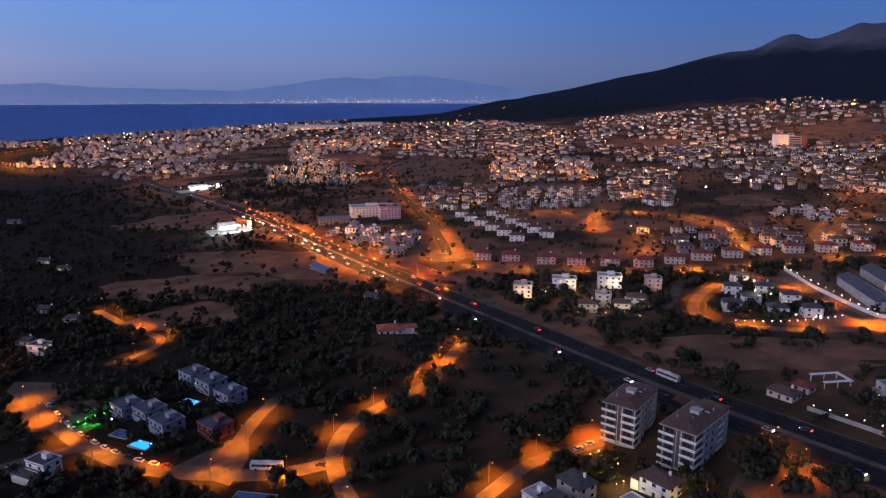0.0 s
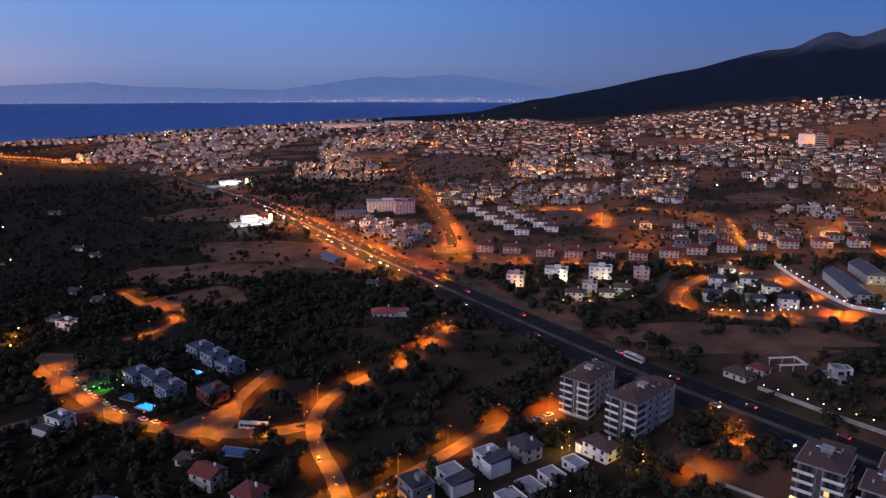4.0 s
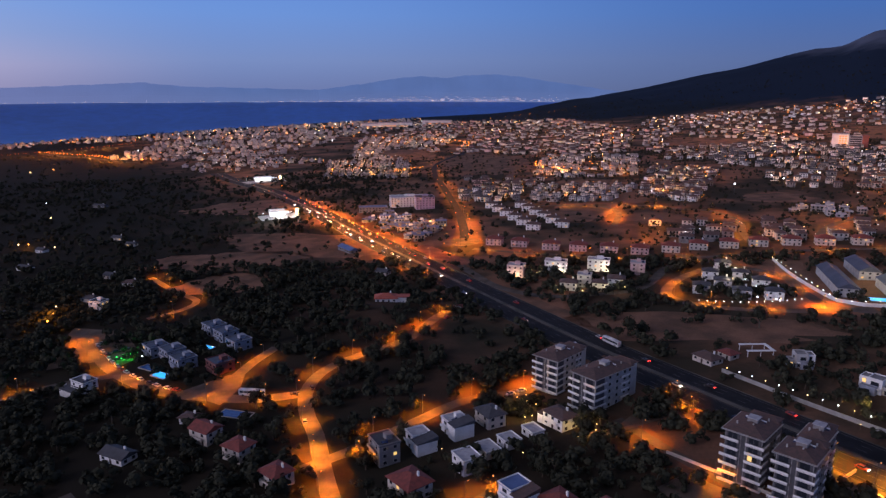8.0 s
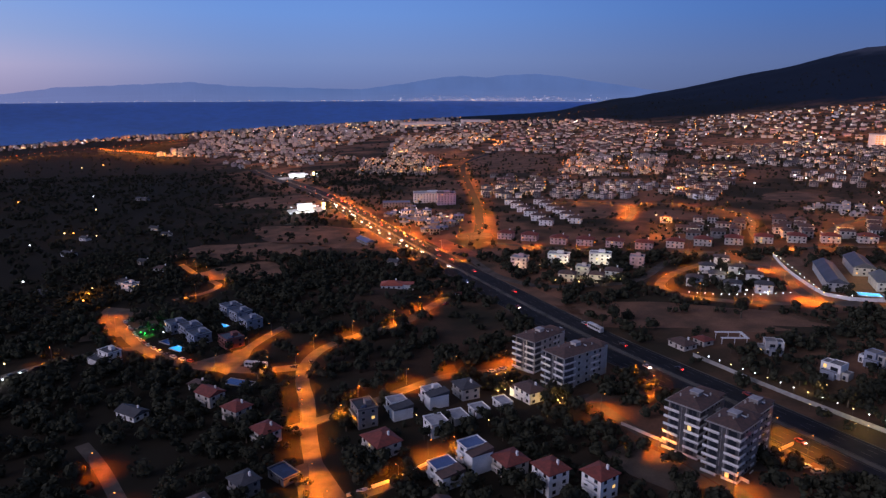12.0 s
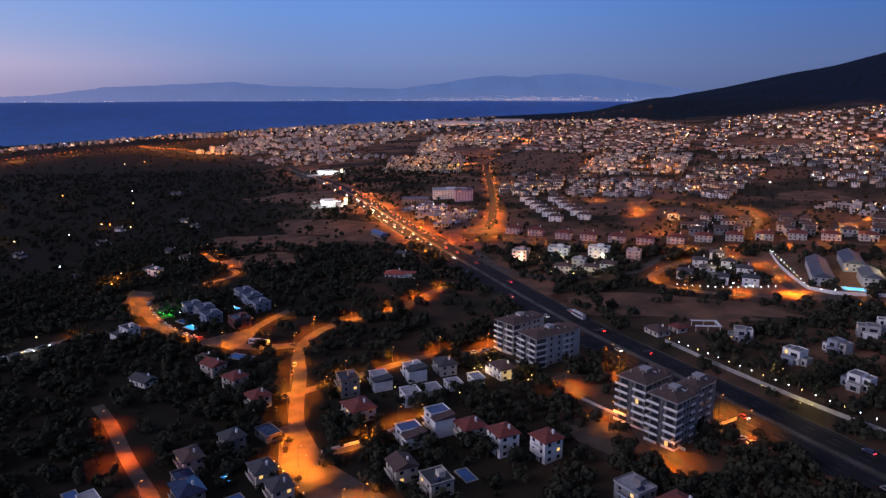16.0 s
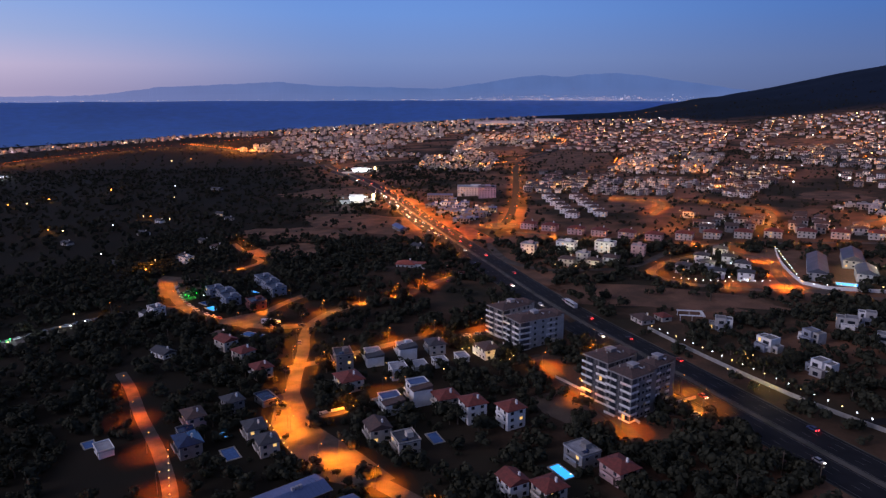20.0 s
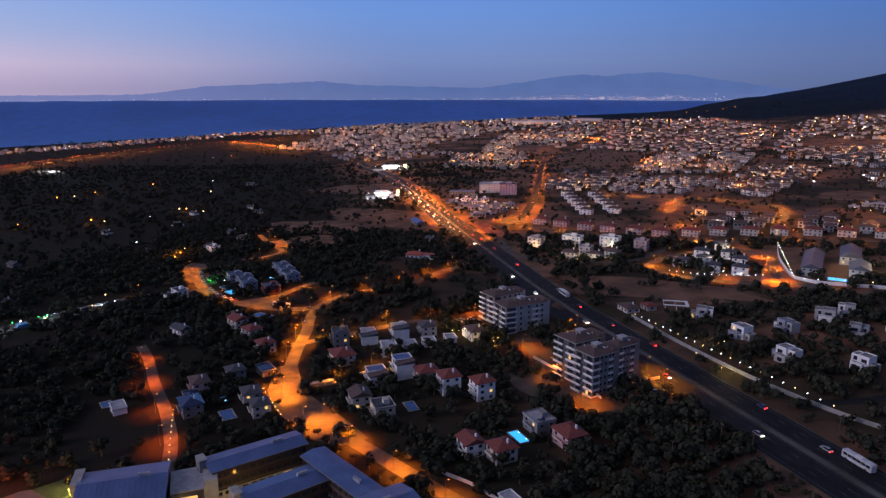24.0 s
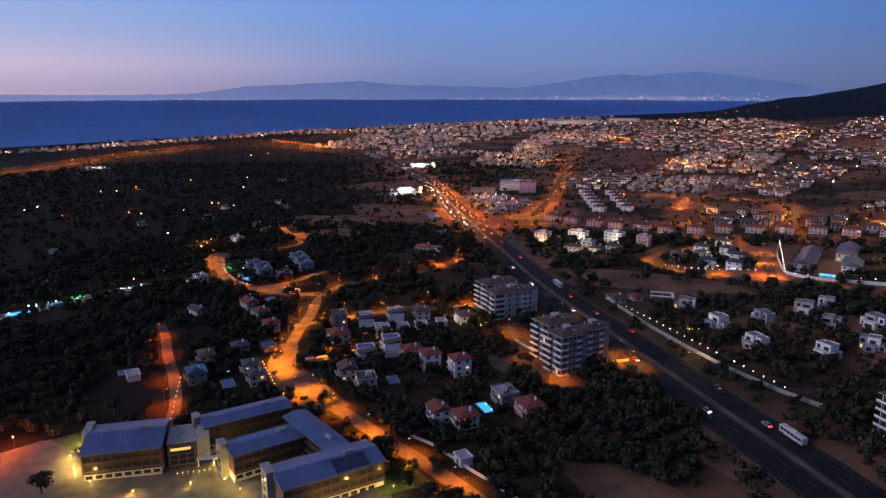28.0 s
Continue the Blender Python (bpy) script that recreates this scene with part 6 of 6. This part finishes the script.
for x, y in ((62, 239), (58, 236), (62, 232), (66, 227), (64, 212), (61, 210), (84, 195), (88, 198), (89, 203), (81, 192), (187, 204), (194, 217), (198, 188), (202, 187), (200, 224), (12, 186), (30, 182), (44, 176), (60, 180)):
    garden_lamp(x, y)
GARDEN = bpy.data.lights.new("garden_light", "POINT")
GARDEN.energy, GARDEN.color, GARDEN.shadow_soft_size = 2200 * DIM, (1.0, 0.6, 0.2), 0.2
for x, y in ((60, 236), (65, 229), (62, 211), (87, 199), (196, 217), (200, 188)):
    new("garden_light", GARDEN).location = (x, y, slope(x, y) + 3.0)

# green lamps in the garden of the pool villas
for x, y, tone in ((-154, 274, M_GREEN), (-152, 277, M_GREEN), (-149, 279, M_GREEN), (-146, 281, M_GREEN), (-150, 272, M_GREEN), (-140, 275, M_COOL), (-156, 270, M_WARM), (-143, 284, M_COOL)):
    garden_lamp(x, y, tone, 0.35)
a = bpy.data.lights.new("green_light", "POINT")
a.energy, a.color = 2500 * DIM, (0.04, 1.0, 0.12)
new("green_light", a).location = (-150, 277, slope(-150, 277) + 3.5)
patch("ground_lawn", ((-157, 270), (-150, 284), (-143, 282), (-148, 268)), M_GRASS, "lawn under green garden lamps", "lawn", 0.06)

# villas over the road and the compound: white garden lamps
r = random.Random(9)
for x, y in ((204, 447), (189, 423), (208, 420), (175, 390), (196, 377), (215, 400), (214, 374)):
    for k in range(3):
        garden_lamp(x + r.uniform(-9, 9), y - 7 - r.uniform(0, 3), M_COOL if r.random() < 0.6 else M_WARM, 0.3)
for i in range(14):
    garden_lamp(168 + i * 4.6, 367 - 5 * math.sin(i / 13 * 3.14), M_COOL, 0.28, 1.6)
for i in range(26):
    u = i / 25
    x, y = (245, 470 - 110 * u * 2) if u < 0.5 else (247 + 95 * (u - 0.5) * 2, 358 - 10 * (u - 0.5))
    garden_lamp(x + 1.0, y, M_COOL if i % 3 else M_WARM, 0.3, 2.6)
COMPOUND = bpy.data.lights.new("compound_light", "POINT")
COMPOUND.energy, COMPOUND.color = 2000 * DIM, (1.0, 0.8, 0.5)
for x, y in ((274, 372), (280, 400), (256, 380), (300, 400), (205, 440), (195, 395)):
    new("compound_light", COMPOUND).location = (x, y, slope(x, y) + 8)
for x, y in ((57, 428), (72, 436), (100, 388), (118, 388), (135, 428), (90, 438), (120, 440), (84, 392), (128, 396)):
    garden_lamp(x, y, M_WARM, 0.35)
    new("garden_light", COMPOUND).location = (x, y, slope(x, y) + 4.0)

# sports ground lamps in the park
for x, y in ((313, 794), (377, 860), (380, 827), (440, 873)):
    o = thing("flood_light", x, y, 0, "tall mast with a bright white flood lamp", "flood light", "flood lights of the park")
    bm = bmesh.new()
    rod(bm, 0, 0, -0.5, 12, 0.2, 0.12, 8)
    part("mast", bm, M_POLE, o)
    bm = bmesh.new()
    ball(bm, 0, 0, 12.4, 0.9, 8, 6)
    part("lamp", bm, M_COOL, o, "glowing white lamp")

# farmhouses and lone lamps in the western woods
for x, y, w, hue in ((-360, 480, 14, M_WHITE), (-263, 449, 12, M_CREAM), (-241, 386, 11, M_CREAM), (-283, 353, 10, M_GREYW), (-348, 602, 14, M_CREAM), (-511, 831, 22, M_GREYW), (-367, 285, 12, M_GREYW), (-406, 425, 12, M_CREAM), (-395, 550, 10, M_WHITE), (-262, 195, 16, M_GREYW)):
    house(x, y, -15, w, 8, 1, "gable", hue, M_DARK, "small farmhouse with a dark roof in the woods", group="farmhouses in the western woods", balcony=False, sides=(0, 3))
LONE = bpy.data.lights.new("lone_light", "POINT")
LONE.energy, LONE.color = 7000 * DIM, (1.0, 0.32, 0.03)
for i, (x, y) in enumerate(((-719, 706), (-713, 661), (-320, 377), (-384, 553), (-556, 440), (-486, 479), (-461, 475), (-425, 509), (-433, 568), (-423, 569), (-736, 650), (-666, 469), (-680, 498), (-991, 1341), (-976, 1396), (-695, 807), (-196, 219), (-609, 857), (-510, 726), (-233, 330), (-240, 345), (-248, 360))):
    garden_lamp(x, y, (M_SODIUM, M_WARM, M_COOL, M_WARM, M_SODIUM)[i % 5], 0.3 + 0.0006 * math.hypot(x, y), 4.0)
    if i % 5 in (0, 4):
        new("lone_light", LONE).location = (x, y, slope(x, y) + 6)
for x, y, tone in ((-212, 152, M_GREEN), (-208, 158, M_GREEN), (-203, 172, M_GREEN), (-200, 176, M_GREEN), (-198, 172, M_GREEN), (-221, 128, M_WARM), (-214, 148, M_COOL), (-209, 150, M_COOL), (-206, 162, M_COOL), (-206, 146, M_COOL), (-199, 167, M_COOL), (-196, 171, M_WARM), (-193, 190, M_COOL), (-188, 200, M_WARM), (-183, 203, M_COOL), (-181, 212, M_COOL), (-211, 132, M_COOL), (-214, 126, M_WARM), (-207, 138, M_COOL)):
    garden_lamp(x, y, tone, 0.4)
pool(-211, 139, 70, 15, 6, True, "lit turquoise pool of a garden restaurant")
# the tent's blue is the coloured light on it, put into the wall colour
boxes("wall", M_BLUE_LIT, thing("tent", -200, 158, 65, "garden tent beside the pool with blue light painted on", "tent"), (-3, 3, -2.5, 2.5, 0, 2.6))
TERRACE = bpy.data.lights.new("terrace_light", "POINT")
TERRACE.energy, TERRACE.color = 1800 * DIM, (0.9, 0.95, 1.0)
for x, y in ((-216, 128), (-206, 154), (-197, 176), (-186, 205)):
    new("terrace_light", TERRACE).location = (x, y, slope(x, y) + 5)
patch("pavement_terrace", ((-222, 118), (-213, 150), (-204, 172), (-193, 200), (-184, 196), (-195, 166), (-205, 140), (-212, 116)), M_YARD, "paved terrace of a garden restaurant with lamps", "terrace", 0.05)
house(-1202, 1040, 10, 60, 18, 1, "flat", M_WHITE, M_FLAT, "long white depot lit from within", category="depot", lit=0.9, balcony=False, chimney=False)
DEPOT = bpy.data.lights.new("depot_light", "POINT")
DEPOT.energy, DEPOT.color = 60000 * DIM, (0.9, 0.95, 1.0)
new("depot_light", DEPOT).location = (-1190, 1015, slope(-1190, 1015) + 7)

# utility poles on the dry slope
for x, y in ((196, 118), (206, 112), (236, 134), (262, 146), (180, 100)):
    o = thing("utility_pole", x, y, -50, "weathered wooden utility pole with a crossarm", "utility pole", "poles on the dry slope")
    bm = bmesh.new()
    rod(bm, 0, 0, -0.5, 9, 0.16, 0.11, 8)
    part("pole", bm, M_BARK, o)
    boxes("crossarm", M_BARK, o, (-1.0, 1.0, -0.06, 0.06, 8.2, 8.34))

# roadside sign board by the lane mouth
o = thing("sign_board", 22, 350, 20, "red and white roadside sign board with unreadable writing", "sign board")
boxes("board", M_MAROON, o, (-3.0, 3.0, -0.15, 0.15, 2.2, 5.6))
for k in range(3):
    boxes("writing_bar", M_WHITE, o, (-2.4, 2.2 - 0.5 * k, -0.19, -0.153, 2.8 + k * 0.9, 3.2 + k * 0.9))
for s in (-2.4, 2.4):
    boxes("leg", M_POLE, o, (s - 0.1, s + 0.1, -0.1, 0.1, -0.5, 2.197))
